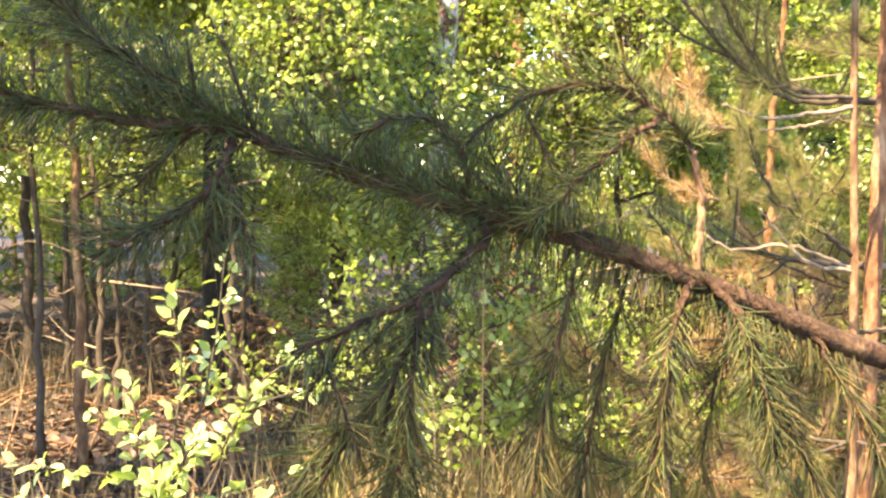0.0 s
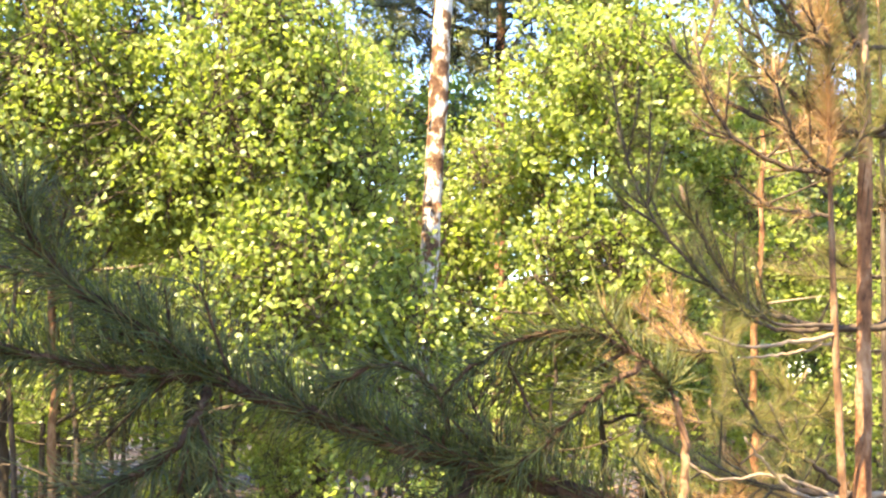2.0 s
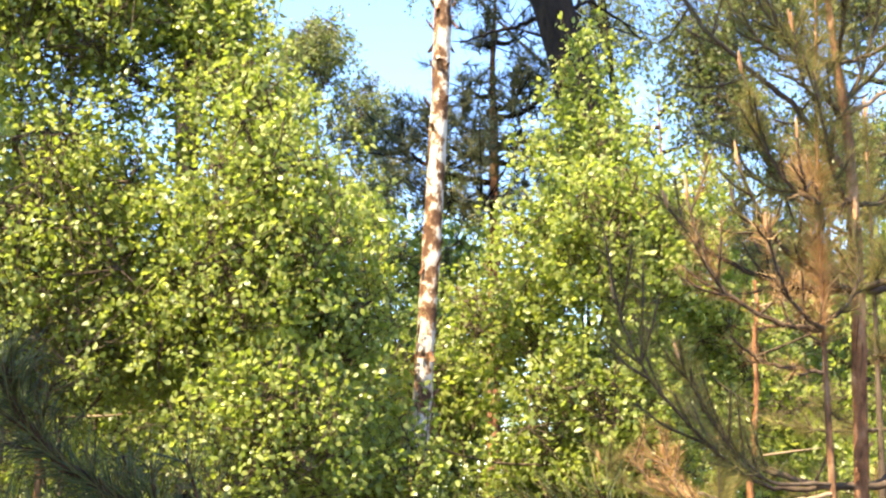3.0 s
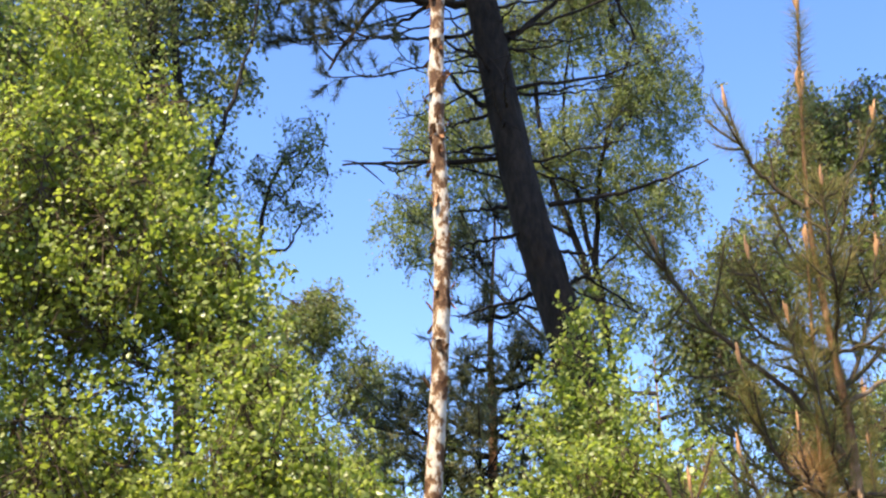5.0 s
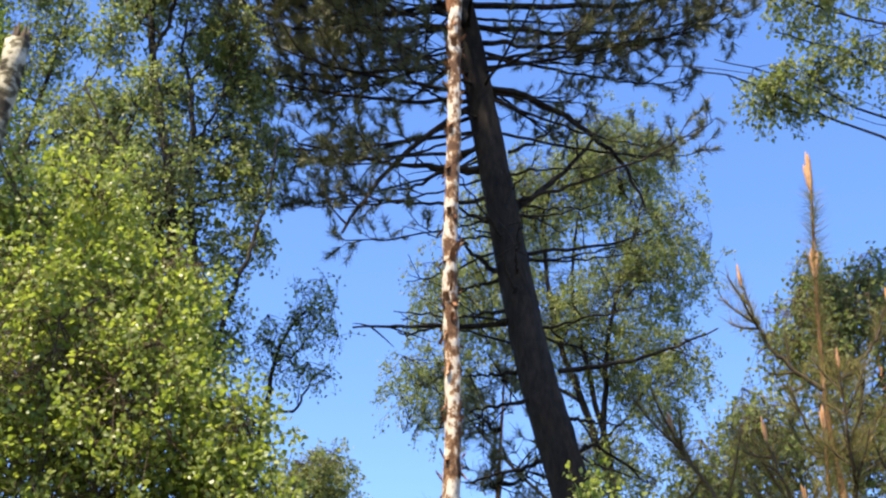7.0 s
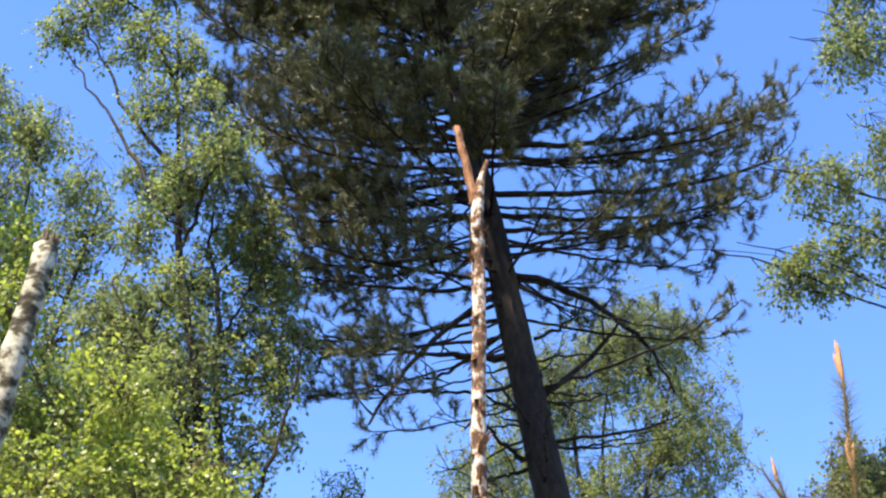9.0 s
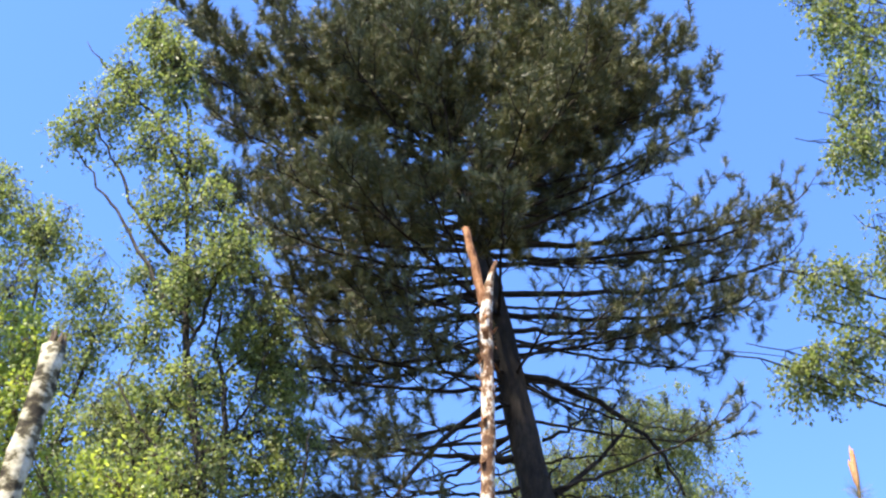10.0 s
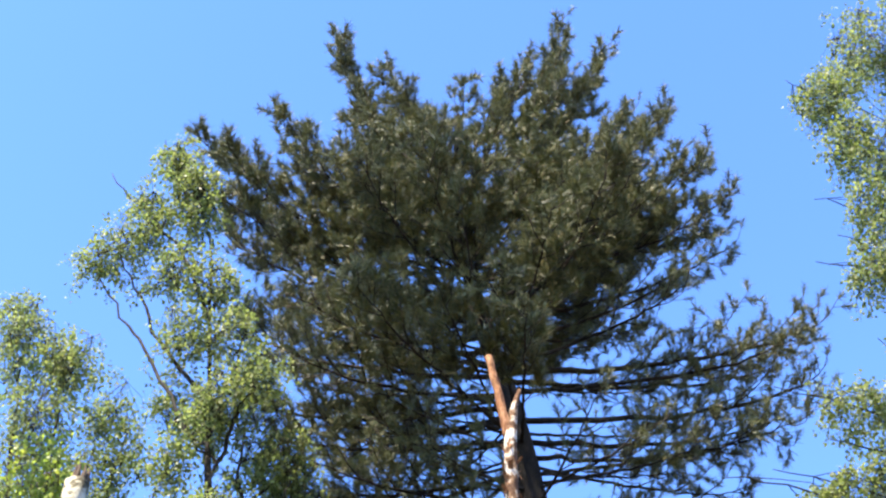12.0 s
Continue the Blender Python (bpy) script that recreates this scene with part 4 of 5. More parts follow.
    # long level limbs to one side, in layers with sky between them
    for z, tip, r in ((10.35, (3.2, 10.4, 10.75), 0.065), (10.1, (2.7, 10.7, 10.45), 0.055), (9.9, (2.4, 10.3, 9.95), 0.05), (10.95, (3.3, 10.3, 11.4), 0.065), (10.85, (2.9, 10.8, 11.25), 0.055), (10.7, (3.0, 10.0, 10.95), 0.05),
                      (11.3, (2.05, 10.2, 12.05), 0.05), (11.6, (2.55, 10.6, 12.75), 0.055), (11.4, (1.7, 11.3, 12.3), 0.045), (11.0, (1.9, 9.6, 11.3), 0.045)):
        limb(z, tip, r, 0.32, 0.06, 0.8, 0.13, 0.9, -0.2)
    # limbs to the other side
    for z, tip, r in ((11.6, (-2.8, 10.4, 12.75), 0.06), (11.2, (-2.6, 10.7, 12.0), 0.055), (10.9, (-2.5, 10.3, 11.3), 0.055), (10.5, (-2.45, 10.5, 10.6), 0.055), (10.1, (-2.3, 10.3, 10.1), 0.05), (9.7, (-2.2, 10.5, 9.6), 0.05),
                      (10.3, (-1.5, 10.2, 10.1), 0.045), (9.8, (-1.5, 10.6, 9.3), 0.04), (11.0, (-1.9, 9.5, 11.1), 0.045), (10.6, (-1.9, 9.4, 10.3), 0.045), (11.4, (-2.2, 11.3, 12.4), 0.045), (10.4, (-1.8, 11.4, 11.0), 0.045)):
        limb(z, tip, r, 0.28, 0.07, 0.85, 0.11, 1.0, -0.1)
    # upswept limbs of the crown's rim, each ending in a spire of its own
    for z, tip in ((13.1, (-1.8, 10.5, 16.35)), (12.7, (-2.4, 10.4, 14.75)), (12.3, (-2.72, 10.6, 14.0)), (12.0, (-3.15, 10.4, 14.3)), (11.9, (-3.05, 10.5, 13.6)), (13.4, (-1.2, 10.3, 15.65)), (13.6, (-0.7, 10.6, 15.2)), (13.8, (-0.28, 10.4, 15.5)),
                   (13.8, (0.12, 10.6, 15.7)), (13.5, (0.45, 10.4, 15.85)), (13.0, (0.87, 10.5, 16.45)), (12.8, (1.32, 10.6, 16.1)), (12.6, (1.64, 10.4, 14.8)), (12.4, (2.03, 10.5, 14.95)), (12.2, (2.48, 10.5, 14.2)), (12.2, (2.62, 10.4, 13.35)),
                   (12.9, (-1.5, 10.2, 14.9)), (13.1, (-0.9, 10.1, 14.7)), (13.0, (0.9, 10.2, 15.2)), (12.4, (1.7, 10.1, 14.0)), (12.3, (-2.1, 10.1, 13.9)), (12.0, (-2.5, 10.8, 13.2)), (12.1, (2.1, 10.8, 13.5))):
        limb(z, tip, 0.05, 0.3, 0.09, 1.0, 0.12, 1.1)
    # limbs towards and away from the open side, under one rounded roof
    for k in range(56):
        z = rng.uniform(10.8, 13.7)
        a = rng.uniform(0, 2 * np.pi)
        c = on_trunk(z)
        r = np.interp(z, (10, 11, 12, 13, 14), (2.3, 2.5, 2.5, 2.1, 1.5)) * rng.uniform(0.45, 0.9)
        x, y = c[0] + 0.2 + r * math.cos(a), c[1] + 0.8 * r * math.sin(a)
        top = 1.95 + (y + 0.1) * (1.24 - 0.022 * x * x) - 0.25
        limb(z, (x, y, min(z + r * rng.uniform(0.3, 0.85), top)), 0.034, 0.25, 0.08, 1.0, 0.13, 1.1)
    for z, tip in ((10.0, (0.3, 8.9, 10.2)), (10.0, (-0.4, 8.8, 10.3)), (10.1, (-1.2, 8.9, 10.6)), (10.4, (0.1, 8.8, 10.6)), (10.9, (0.6, 8.9, 11.6)), (11.4, (-0.6, 9.0, 12.3))):
        limb(z, tip, 0.038, 0.4, 0.05, 1.0, 0.12, 1.2)
    part("branchwork", needle_twigs, BARK_PINE, t, kind="stuff")
    crown = Geo()
    tuft_cloud(crown, rng, np.array(spots), np.array(ways), 64, 0.095, 0.0092, 0.15, np.array(sizes))
    part("crown", crown, NEEDLE_TALL, t, kind="stuff", smooth=False)


tall_pine()


def slim_pine(name, label, base, trunk, radius, clusters, seed, bark, per=34):
    """A thin forest pine with brushes gathered in clusters."""
    rng = np.random.default_rng(seed)
    base = np.array(base, float)
    t = thing(name, base, label, "tree")
    path = spline([base] + list(trunk), 40)
    geo = Geo()
    geo.tube(path, np.linspace(radius, radius * 0.12, 40), 10, 0.07, rng)
    part("trunk", geo, bark, t)
    twigs, crown = Geo(), Geo()
    at, way = [], []
    for cx, cy, cz, r, n in [*clusters, (*path[-1], 0.22, 9)]:
        c = np.array((cx, cy, cz))
        k = int(np.argmin(np.abs(path[:, 2] - (cz - 0.35 * np.hypot(path[:, 0] - cx, path[:, 1] - cy)))))
        a = path[max(3, k)]
        limb = spline([a, (a + c) / 2 - UP * 0.06, c], 10)
        g = Geo()
        g.tube(limb, np.linspace(radius * 0.45, 0.006, 10), 6, 0.08, rng)
        part("limb", g, BARK_PINE, t)
        for _ in range(n):
            e = c + rng.normal(0, 1, 3) * (r, r, r * 0.6)
            b = limb[rng.integers(5, 10)]
            twigs.tube(spline([b, (b + e) / 2 - UP * 0.03, e], 4), np.linspace(0.008, 0.004, 4), 4)
            for _ in range(3):
                at.append(e + rng.normal(0, 0.09, 3))
                way.append(unit(UP * 0.8 + rng.normal(0, 0.5, 3)))
    tuft_cloud(crown, rng, np.array(at), np.array(way), per, 0.12, 0.009, 0.14)
    part("branchwork", twigs, BARK_PINE, t, kind="stuff")
    part("crown", crown, NEEDLE_TALL, t, kind="stuff", smooth=False)
    return t


slim_pine("small_pine", "thin reddish pine with dark clustered needles and a broken side stub", (0.6, 11.5, -0.1), [(0.62, 11.5, 2.5), (0.64, 11.5, 4.9), (0.63, 11.5, 5.7), (0.69, 11.5, 6.9)], 0.07,
          [(0.0, 11.4, 5.1, 0.16, 12), (0.45, 11.5, 4.9, 0.25, 16), (1.1, 11.5, 5.4, 0.22, 12), (0.9, 11.5, 5.0, 0.25, 14), (0.4, 11.5, 5.5, 0.18, 9), (0.9, 11.5, 6.0, 0.2, 9), (0.5, 11.5, 6.5, 0.22, 12), (0.1, 11.5, 4.6, 0.25, 22), (1.3, 11.5, 4.5, 0.3, 20), (-0.2, 11.4, 4.9, 0.2, 16), (0.5, 11.3, 4.5, 0.3, 22), (0.85, 11.4, 5.4, 0.2, 14), (0.3, 11.6, 5.2, 0.2, 12), (1.1, 11.6, 4.9, 0.25, 16), (0.55, 11.4, 5.9, 0.16, 9)], 45, BARK_ORANGE)


# ---- young pines close by ----
def candle(parent, at, way, size, rng, stout=1.0):
    """The pale upright new shoots at a branch end."""
    for k in range(5):
        w = unit(np.asarray(way) * 0.6 + UP * 0.7 + rng.normal(0, 0.13 if k else 0.02, 3))
        l = size * (1.0 if k == 0 else rng.uniform(0.5, 0.9)) / stout ** 0.7
        g = Geo()
        g.tube(np.array([at, at + w * l * 0.3, at + w * l * 0.8, at + w * l]), np.array((0.006, 0.0095, 0.0075, 0.0015)) * (stout * size / 0.14), 7)
        part("candle", g, CANDLE, parent, "pale orange new shoot")


def young_pine(name, label, base, trunk, radius, branches, seed, bark, needle=0.07, leader=0.0, density=900, top_needles=0.25, dead_stem=(), lower=None):
    """branches: places from the stem to the tip, thickness, share of the length that is bare, needle material and candle length."""
    rng = np.random.default_rng(seed)
    t = thing(name, base, label, "tree")
    path = spline([base] + list(trunk), 60)
    geo = Geo()
    geo.tube(path, np.interp(np.linspace(0, 1, 60), [0, 0.5, 0.7, 1], [radius, radius * 0.62, radius * 0.4, 0.005]), 12, 0.06, rng)
    part("trunk", geo, bark, t)
    if lower:
        k = path[:, 2] < 2.75
        low = Geo()
        low.tube(path[k], np.interp(np.linspace(0, 1, 60), [0, 0.5, 0.7, 1], [radius, radius * 0.62, radius * 0.4, 0.005])[k] + 0.0025, 12, 0.06, rng)
        part("lower_bark", low, lower, t, "flaking orange bark of the lower stem")
    needles = {}
    for pts, r, bare, nm, cl in branches:
        p = spline(pts, 22)
        p[1:] += rng.normal(0, 0.0028, (21, 3))
        g = Geo()
        g.tube(p, np.linspace(r, max(0.0035, r * 0.35), 22), 7, 0.08, rng)
        br = part("branch", g, DEAD_WOOD if nm is None else BARK_DARK, t, "bleached dead branch" if nm is None else "")
        if cl:
            candle(br, p[-1], unit(p[-1] - p[-3]) + UP * 0.6, cl * 0.8, rng)
        if nm is None:
            continue
        store = needles.setdefault(nm.name, (Geo(), nm))[0]
        fill = 0.6 if nm == NEEDLE_DEAD else 1.0
        needles_along(store, rng, p, density * fill, needle, 0.0021, 50, start=bare, up=0.15)
        l = np.linalg.norm(p[-1] - p[0])
        for j in range(int(4 + 11 * l)):
            i = rng.integers(int(22 * bare), 21)
            d = unit(p[min(i + 2, 21)] - p[i - 2])
            w = unit(d * 0.8 + rng.normal(0, 0.55, 3) + UP * 0.15)
            ln = rng.uniform(0.12, 0.34) * min(1, l)
            s = spline([p[i], p[i] + w * ln * 0.6, p[i] + w * ln + UP * 0.12 * ln], 6)
            store_twig = needles.setdefault("twig", (Geo(), BARK_DARK))[0]
            store_twig.tube(s, np.linspace(0.005, 0.003, 6), 4)
            needles_along(store, rng, s, density * fill, needle, 0.0021, 45, start=0.1, up=0.1)
    if leader:
        store = needles.setdefault(NEEDLE_YOUNG.name, (Geo(), NEEDLE_YOUNG))[0]
        needles_along(store, rng, path, density * 2.2, needle * 1.15, 0.0022, 58, start=1 - top_needles)
        candle(t, path[-1], UP, leader, rng, 0.85)
        candle(t, path[-6], UP, leader * 0.8, rng)
    for z0, z1 in dead_stem:
        k = (path[:, 2] > z0) & (path[:, 2] < z1)
        store = needles.setdefault(NEEDLE_DEAD.name, (Geo(), NEEDLE_DEAD))[0]
        needles_along(store, rng, path[k], 1500, 0.14, 0.0015, 50)
    for key, (g, m) in needles.items():
        part("branchwork" if key == "twig" else "needles", g, m, t, "dead orange needles" if m == NEEDLE_DEAD else "", kind="stuff")
    return t


N, D, X = NEEDLE_YOUNG, NEEDLE_DEAD, None


def whorl(stem, z, y0, specs, r=0.014):
    """Branches that leave the stem at one height and curl upward: reach to the side, forward reach, rise."""
    out = []
    for dx, dy, dz, nm, bare, cl in specs:
        a = np.array((stem, y0, z))
        out.append(([a, a + np.array((dx * 0.35, dy * 0.35, dz * 0.08)), a + np.array((dx * 0.75, dy * 0.75, dz * 0.45)), a + np.array((dx, dy, dz))], r, bare, nm, cl))
    return out


young_pine("young_pine", "young pine with orange bark, pale candles and sparse olive needles", (1.4, 4.6, -0.08),
           [(1.42, 4.6, 0.9), (1.45, 4.6, 1.7), (1.48, 4.6, 2.5), (1.48, 4.6, 3.0), (1.45, 4.6, 3.35), (1.42, 4.6, 3.75), (1.43, 4.6, 4.15), (1.465, 4.6, 4.7)], 0.029,
           [([(1.42, 4.6, 3.85), (1.3, 4.58, 3.93), (1.2, 4.56, 4.05), (1.14, 4.55, 4.25)], 0.01, 0.1, N, 0.12),
            ([(1.42, 4.6, 3.87), (1.52, 4.6, 3.92), (1.64, 4.62, 4.07), (1.71, 4.63, 4.24)], 0.01, 0.1, N, 0.12),
            ([(1.46, 4.6, 2.92), (1.27, 4.55, 3.14), (1.0, 4.5, 3.36), (0.83, 4.47, 3.6)], 0.013, 0.15, N, 0.13),
            ([(1.46, 4.6, 3.1), (1.35, 4.5, 3.2), (1.2, 4.4, 3.38), (1.12, 4.35, 3.55)], 0.01, 0.15, N, 0.11),
            ([(1.46, 4.6, 3.12), (1.53, 4.6, 3.14), (1.62, 4.6, 3.2), (1.85, 4.6, 3.3)], 0.012, 0.6, X, 0),
            ([(1.46, 4.6, 3.15), (1.55, 4.7, 3.25), (1.66, 4.8, 3.5), (1.72, 4.8, 3.75)], 0.011, 0.2, N, 0.12),
            ([(1.46, 4.6, 3.3), (1.42, 4.4, 3.4), (1.37, 4.25, 3.55), (1.35, 4.2, 3.75)], 0.009, 0.15, N, 0.1)]
           + whorl(1.43, 3.6, 4.6, [(-0.16, -0.1, 0.22, N, 0.1, 0), (0.2, 0.05, 0.2, N, 0.1, 0), (-0.1, 0.18, 0.2, N, 0.1, 0), (0.08, -0.2, 0.25, N, 0.1, 0)], 0.007)
           + whorl(1.45, 3.3, 4.6, [(-0.3, 0.1, 0.2, N, 0.1, 0), (0.3, -0.1, 0.25, N, 0.1, 0), (0.1, 0.3, 0.2, N, 0.1, 0), (-0.35, -0.15, 0.3, N, 0.1, 0)], 0.008)
           + whorl(1.47, 2.8, 4.6, [(-0.35, 0.25, 0.3, N, 0.1, 0), (0.4, 0.2, 0.3, N, 0.1, 0), (-0.2, -0.35, 0.35, N, 0.1, 0)], 0.009)
           + whorl(1.47, 2.5, 4.6, [(-0.45, -0.3, 0.35, N, 0.2, 0.1), (0.5, 0.1, 0.3, N, 0.2, 0.1), (-0.3, 0.4, 0.4, N, 0.2, 0.1), (0.3, -0.4, 0.25, N, 0.2, 0.1), (-0.6, 0.1, 0.3, N, 0.2, 0.1)])
           + whorl(1.45, 1.85, 4.6, [(0.5, -0.2, 0.25, N, 0.3, 0), (-0.5, 0.35, 0.3, N, 0.25, 0), (0.35, 0.4, 0.3, N, 0.3, 0)])
           + whorl(1.44, 1.3, 4.6, [(0.5, 0.2, 0.1, X, 0.5, 0), (-0.5, 0.5, 0.1, N, 0.3, 0)]),
           51, BARK_YOUNG, 0.075, 0.17, 520, top_needles=0.42, lower=BARK_ORANGE)
young_pine("young_pine", "slender young pine with whorled upturned branches, some needles dead and orange", (1.3, 4.4, -0.08),
           [(1.31, 4.4, 0.8), (1.31, 4.4, 1.3), (1.3, 4.4, 1.84), (1.3, 4.4, 2.35), (1.31, 4.4, 2.95), (1.34, 4.4, 3.6)], 0.019,
           [([(1.3, 4.4, 1.84), (1.1, 4.38, 1.84), (0.92, 4.33, 1.95), (0.7, 4.3, 2.2), (0.62, 4.3, 2.42)], 0.009, 0.3, N, 0.1),
            ([(1.3, 4.4, 1.85), (1.06, 4.3, 1.86), (0.92, 4.2, 1.98), (0.78, 4.1, 2.18)], 0.007, 0.3, N, 0.1),
            ([(1.3, 4.4, 1.82), (1.1, 4.3, 1.79), (0.97, 4.25, 1.78), (0.84, 4.2, 1.82)], 0.008, 0.9, X, 0),
            ([(1.3, 4.4, 1.80), (1.15, 4.45, 1.76), (1.0, 4.5, 1.75)], 0.006, 0.9, X, 0),
            ([(1.3, 4.4, 1.3), (1.15, 4.35, 1.33), (1.05, 4.3, 1.42), (0.97, 4.25, 1.5)], 0.009, 0.9, X, 0),
            ([(1.3, 4.4, 1.31), (1.1, 4.4, 1.38), (0.93, 4.4, 1.37), (0.82, 4.4, 1.42)], 0.007, 0.9, X, 0),
            ([(1.3, 4.4, 1.35), (1.15, 4.3, 1.45), (1.0, 4.2, 1.55), (0.9, 4.1, 1.75)], 0.009, 0.3, N, 0),
            ([(1.3, 4.4, 2.34), (1.18, 4.38, 2.35), (1.01, 4.35, 2.42), (0.93, 4.34, 2.52), (0.86, 4.33, 2.75)], 0.011, 0.15, D, 0.1),
            ([(1.3, 4.4, 2.34), (1.22, 4.3, 2.36), (1.12, 4.2, 2.45), (1.07, 4.15, 2.6)], 0.009, 0.1, D, 0.08),
            ([(1.3, 4.4, 2.36), (1.38, 4.4, 2.42), (1.42, 4.4, 2.52), (1.42, 4.4, 2.7)], 0.009, 0.2, N, 0.1),
            ([(1.3, 4.4, 2.2), (1.2, 4.45, 2.22), (1.1, 4.5, 2.26), (1.02, 4.5, 2.33)], 0.008, 0.1, D, 0),
            ([(1.31, 4.4, 2.75), (1.2, 4.35, 2.8), (1.1, 4.3, 2.95), (1.05, 4.28, 3.15)], 0.009, 0.15, N, 0.1),
            ([(1.31, 4.4, 2.78), (1.25, 4.3, 2.8), (1.21, 4.2, 2.75), (1.17, 4.15, 2.9)], 0.008, 0.05, D, 0.08),
            ([(1.32, 4.4, 3.1), (1.26, 4.35, 3.15), (1.22, 4.3, 3.3)], 0.008, 0.1, N, 0.1)]
           + whorl(1.3, 1.1, 4.4, [(-0.55, -0.2, 0.0, D, 0.15, 0), (0.4, 0.2, 0.1, N, 0.3, 0), (-0.3, 0.5, -0.05, D, 0.2, 0)], 0.008)
           + whorl(1.3, 0.75, 4.4, [(-0.5, 0.3, -0.05, N, 0.2, 0), (0.45, -0.2, 0.0, D, 0.3, 0), (-0.35, -0.35, -0.1, N, 0.3, 0)], 0.007),
           52, BARK_YOUNG, 0.08, 0.1, 600, dead_stem=((2.26, 2.6), (2.4, 2.66), (2.55, 2.92)))


def bushy_pine(x, y, h, seed, dead, label):
    rng = np.random.default_rng(seed)
    br = []
    for z in np.arange(0.5, h - 0.2, 0.33):
        for k in range(4):
            a = rng.uniform(0, 6.28)
            l = (0.75 - 0.12 * z) * rng.uniform(0.7, 1.1)
            nm = D if rng.random() < dead else N
            br += whorl(x, z, y, [(l * math.cos(a), l * math.sin(a), l * rng.uniform(0.1, 0.6), nm, 0.15, 0.07 if z > h * 0.6 and rng.random() < 0.4 else 0)], 0.008)
    young_pine("young_pine", label, (x, y, -0.08), [(x, y, h * 0.4), (x + 0.02, y, h * 0.75), (x + 0.03, y, h)], 0.025, br, seed, BARK_DARK, 0.075, 0.1, 900)


bushy_pine(2.05, 6.2, 3.6, 53, 0.25, "bushy young pine with olive and orange needles")
bushy_pine(1.35, 6.4, 2.1, 54, 0.4, "small young pine full of dead orange needles")
bushy_pine(0.85, 5.2, 1.25, 55, 0.5, "low seedling pine with browning needles")
bushy_pine(1.75, 5.3, 1.5, 56, 0.45, "low young pine with browning needles")


# ---- pine bough across the view ----
def bough_tree():
    rng = np.random.default_rng(61)
    t = thing("overhanging_pine", (2.0, 2.7, -0.1), "pine with a long low bough of hanging dark needles", "tree")
    g = Geo()
    g.tube(spline([(2.0, 2.7, -0.1), (2.02, 2.7, 1.0), (2.08, 2.7, 2.0), (2.12, 2.7, 3.0)], 20), np.linspace(0.11, 0.05, 20), 14, 0.05, rng)
    part("trunk", g, BARK_LIMB, t)

    def bark_tube(name, pts, r0, r1, parent, n=30, mat=BARK_LIMB, sides=10, wob=0.0018):
        p = spline(pts, n)
        p[1:] += rng.normal(0, wob, (n - 1, 3))
        g = Geo()
        g.tube(spline(p, n * 3), np.linspace(r0, r1, n * 3), sides + 2, 0.075, rng)
        return p, part(name, g, mat, parent)

    main, limb = bark_tube("bough", [(2.03, 2.68, 1.05), (1.3, 2.4, 1.16), (0.85, 2.2, 1.27), (0.62, 2.1, 1.345), (0.37, 2.05, 1.45), (0.09, 2.0, 1.54), (-0.04, 2.0, 1.575), (-0.3, 2.0, 1.67)], 0.0245, 0.010, t, 60)
    green = Geo()
    hang = Geo()

    def clothe(p, per, length, lean=50, start=0.0, up=0.0, geo=None):
        needles_along(geo or green, rng, p, per, length, 0.0009, lean, SPIKE, SPIKE_F, up, start)

    up1, _ = bark_tube("side_branch", [(-0.3, 2.0, 1.67), (-0.4, 2.0, 1.735), (-0.51, 2.0, 1.81), (-0.56, 1.99, 1.87), (-0.575, 1.98, 1.93)], 0.012, 0.005, limb)
    left, _ = bark_tube("side_branch", [(-0.3, 2.0, 1.67), (-0.38, 1.98, 1.672), (-0.5, 1.96, 1.69), (-0.64, 1.94, 1.725), (-0.85, 1.9, 1.8)], 0.010, 0.005, limb)
    down1, _ = bark_tube("side_branch", [(-0.3, 2.0, 1.66), (-0.31, 1.93, 1.61), (-0.35, 1.88, 1.555), (-0.44, 1.82, 1.51)], 0.007, 0.004, limb)
    down2, _ = bark_tube("side_branch", [(0.08, 2.0, 1.54), (0.04, 1.96, 1.49), (-0.03, 1.9, 1.44), (-0.12, 1.85, 1.4), (-0.2, 1.8, 1.37)], 0.008, 0.004, limb)
    down3, _ = bark_tube("side_branch", [(0.0, 1.93, 1.46), (-0.04, 1.88, 1.38), (-0.09, 1.83, 1.3), (-0.17, 1.8, 1.24)], 0.006, 0.0035, limb)
    down4, _ = bark_tube("side_branch", [(-0.03, 1.9, 1.44), (-0.04, 1.85, 1.35), (-0.05, 1.82, 1.25), (-0.08, 1.8, 1.16)], 0.006, 0.0035, limb)
    k1, _ = bark_tube("side_branch", [(0.37, 2.04, 1.45), (0.335, 2.0, 1.39), (0.325, 1.98, 1.32), (0.31, 1.97, 1.24), (0.285, 1.96, 1.12)], 0.0065, 0.004, limb, mat=BARK_LIMB)
    k2, _ = bark_tube("side_branch", [(0.39, 2.04, 1.45), (0.43, 2.0, 1.40), (0.455, 1.98, 1.34), (0.5, 1.97, 1.24), (0.56, 1.95, 1.1)], 0.0065, 0.004, limb, mat=BARK_LIMB)
    bark_tube("side_branch", [(0.375, 2.05, 1.455), (0.385, 2.06, 1.55), (0.37, 2.06, 1.64)], 0.0072, 0.005, limb, 16, BARK_YOUNG)
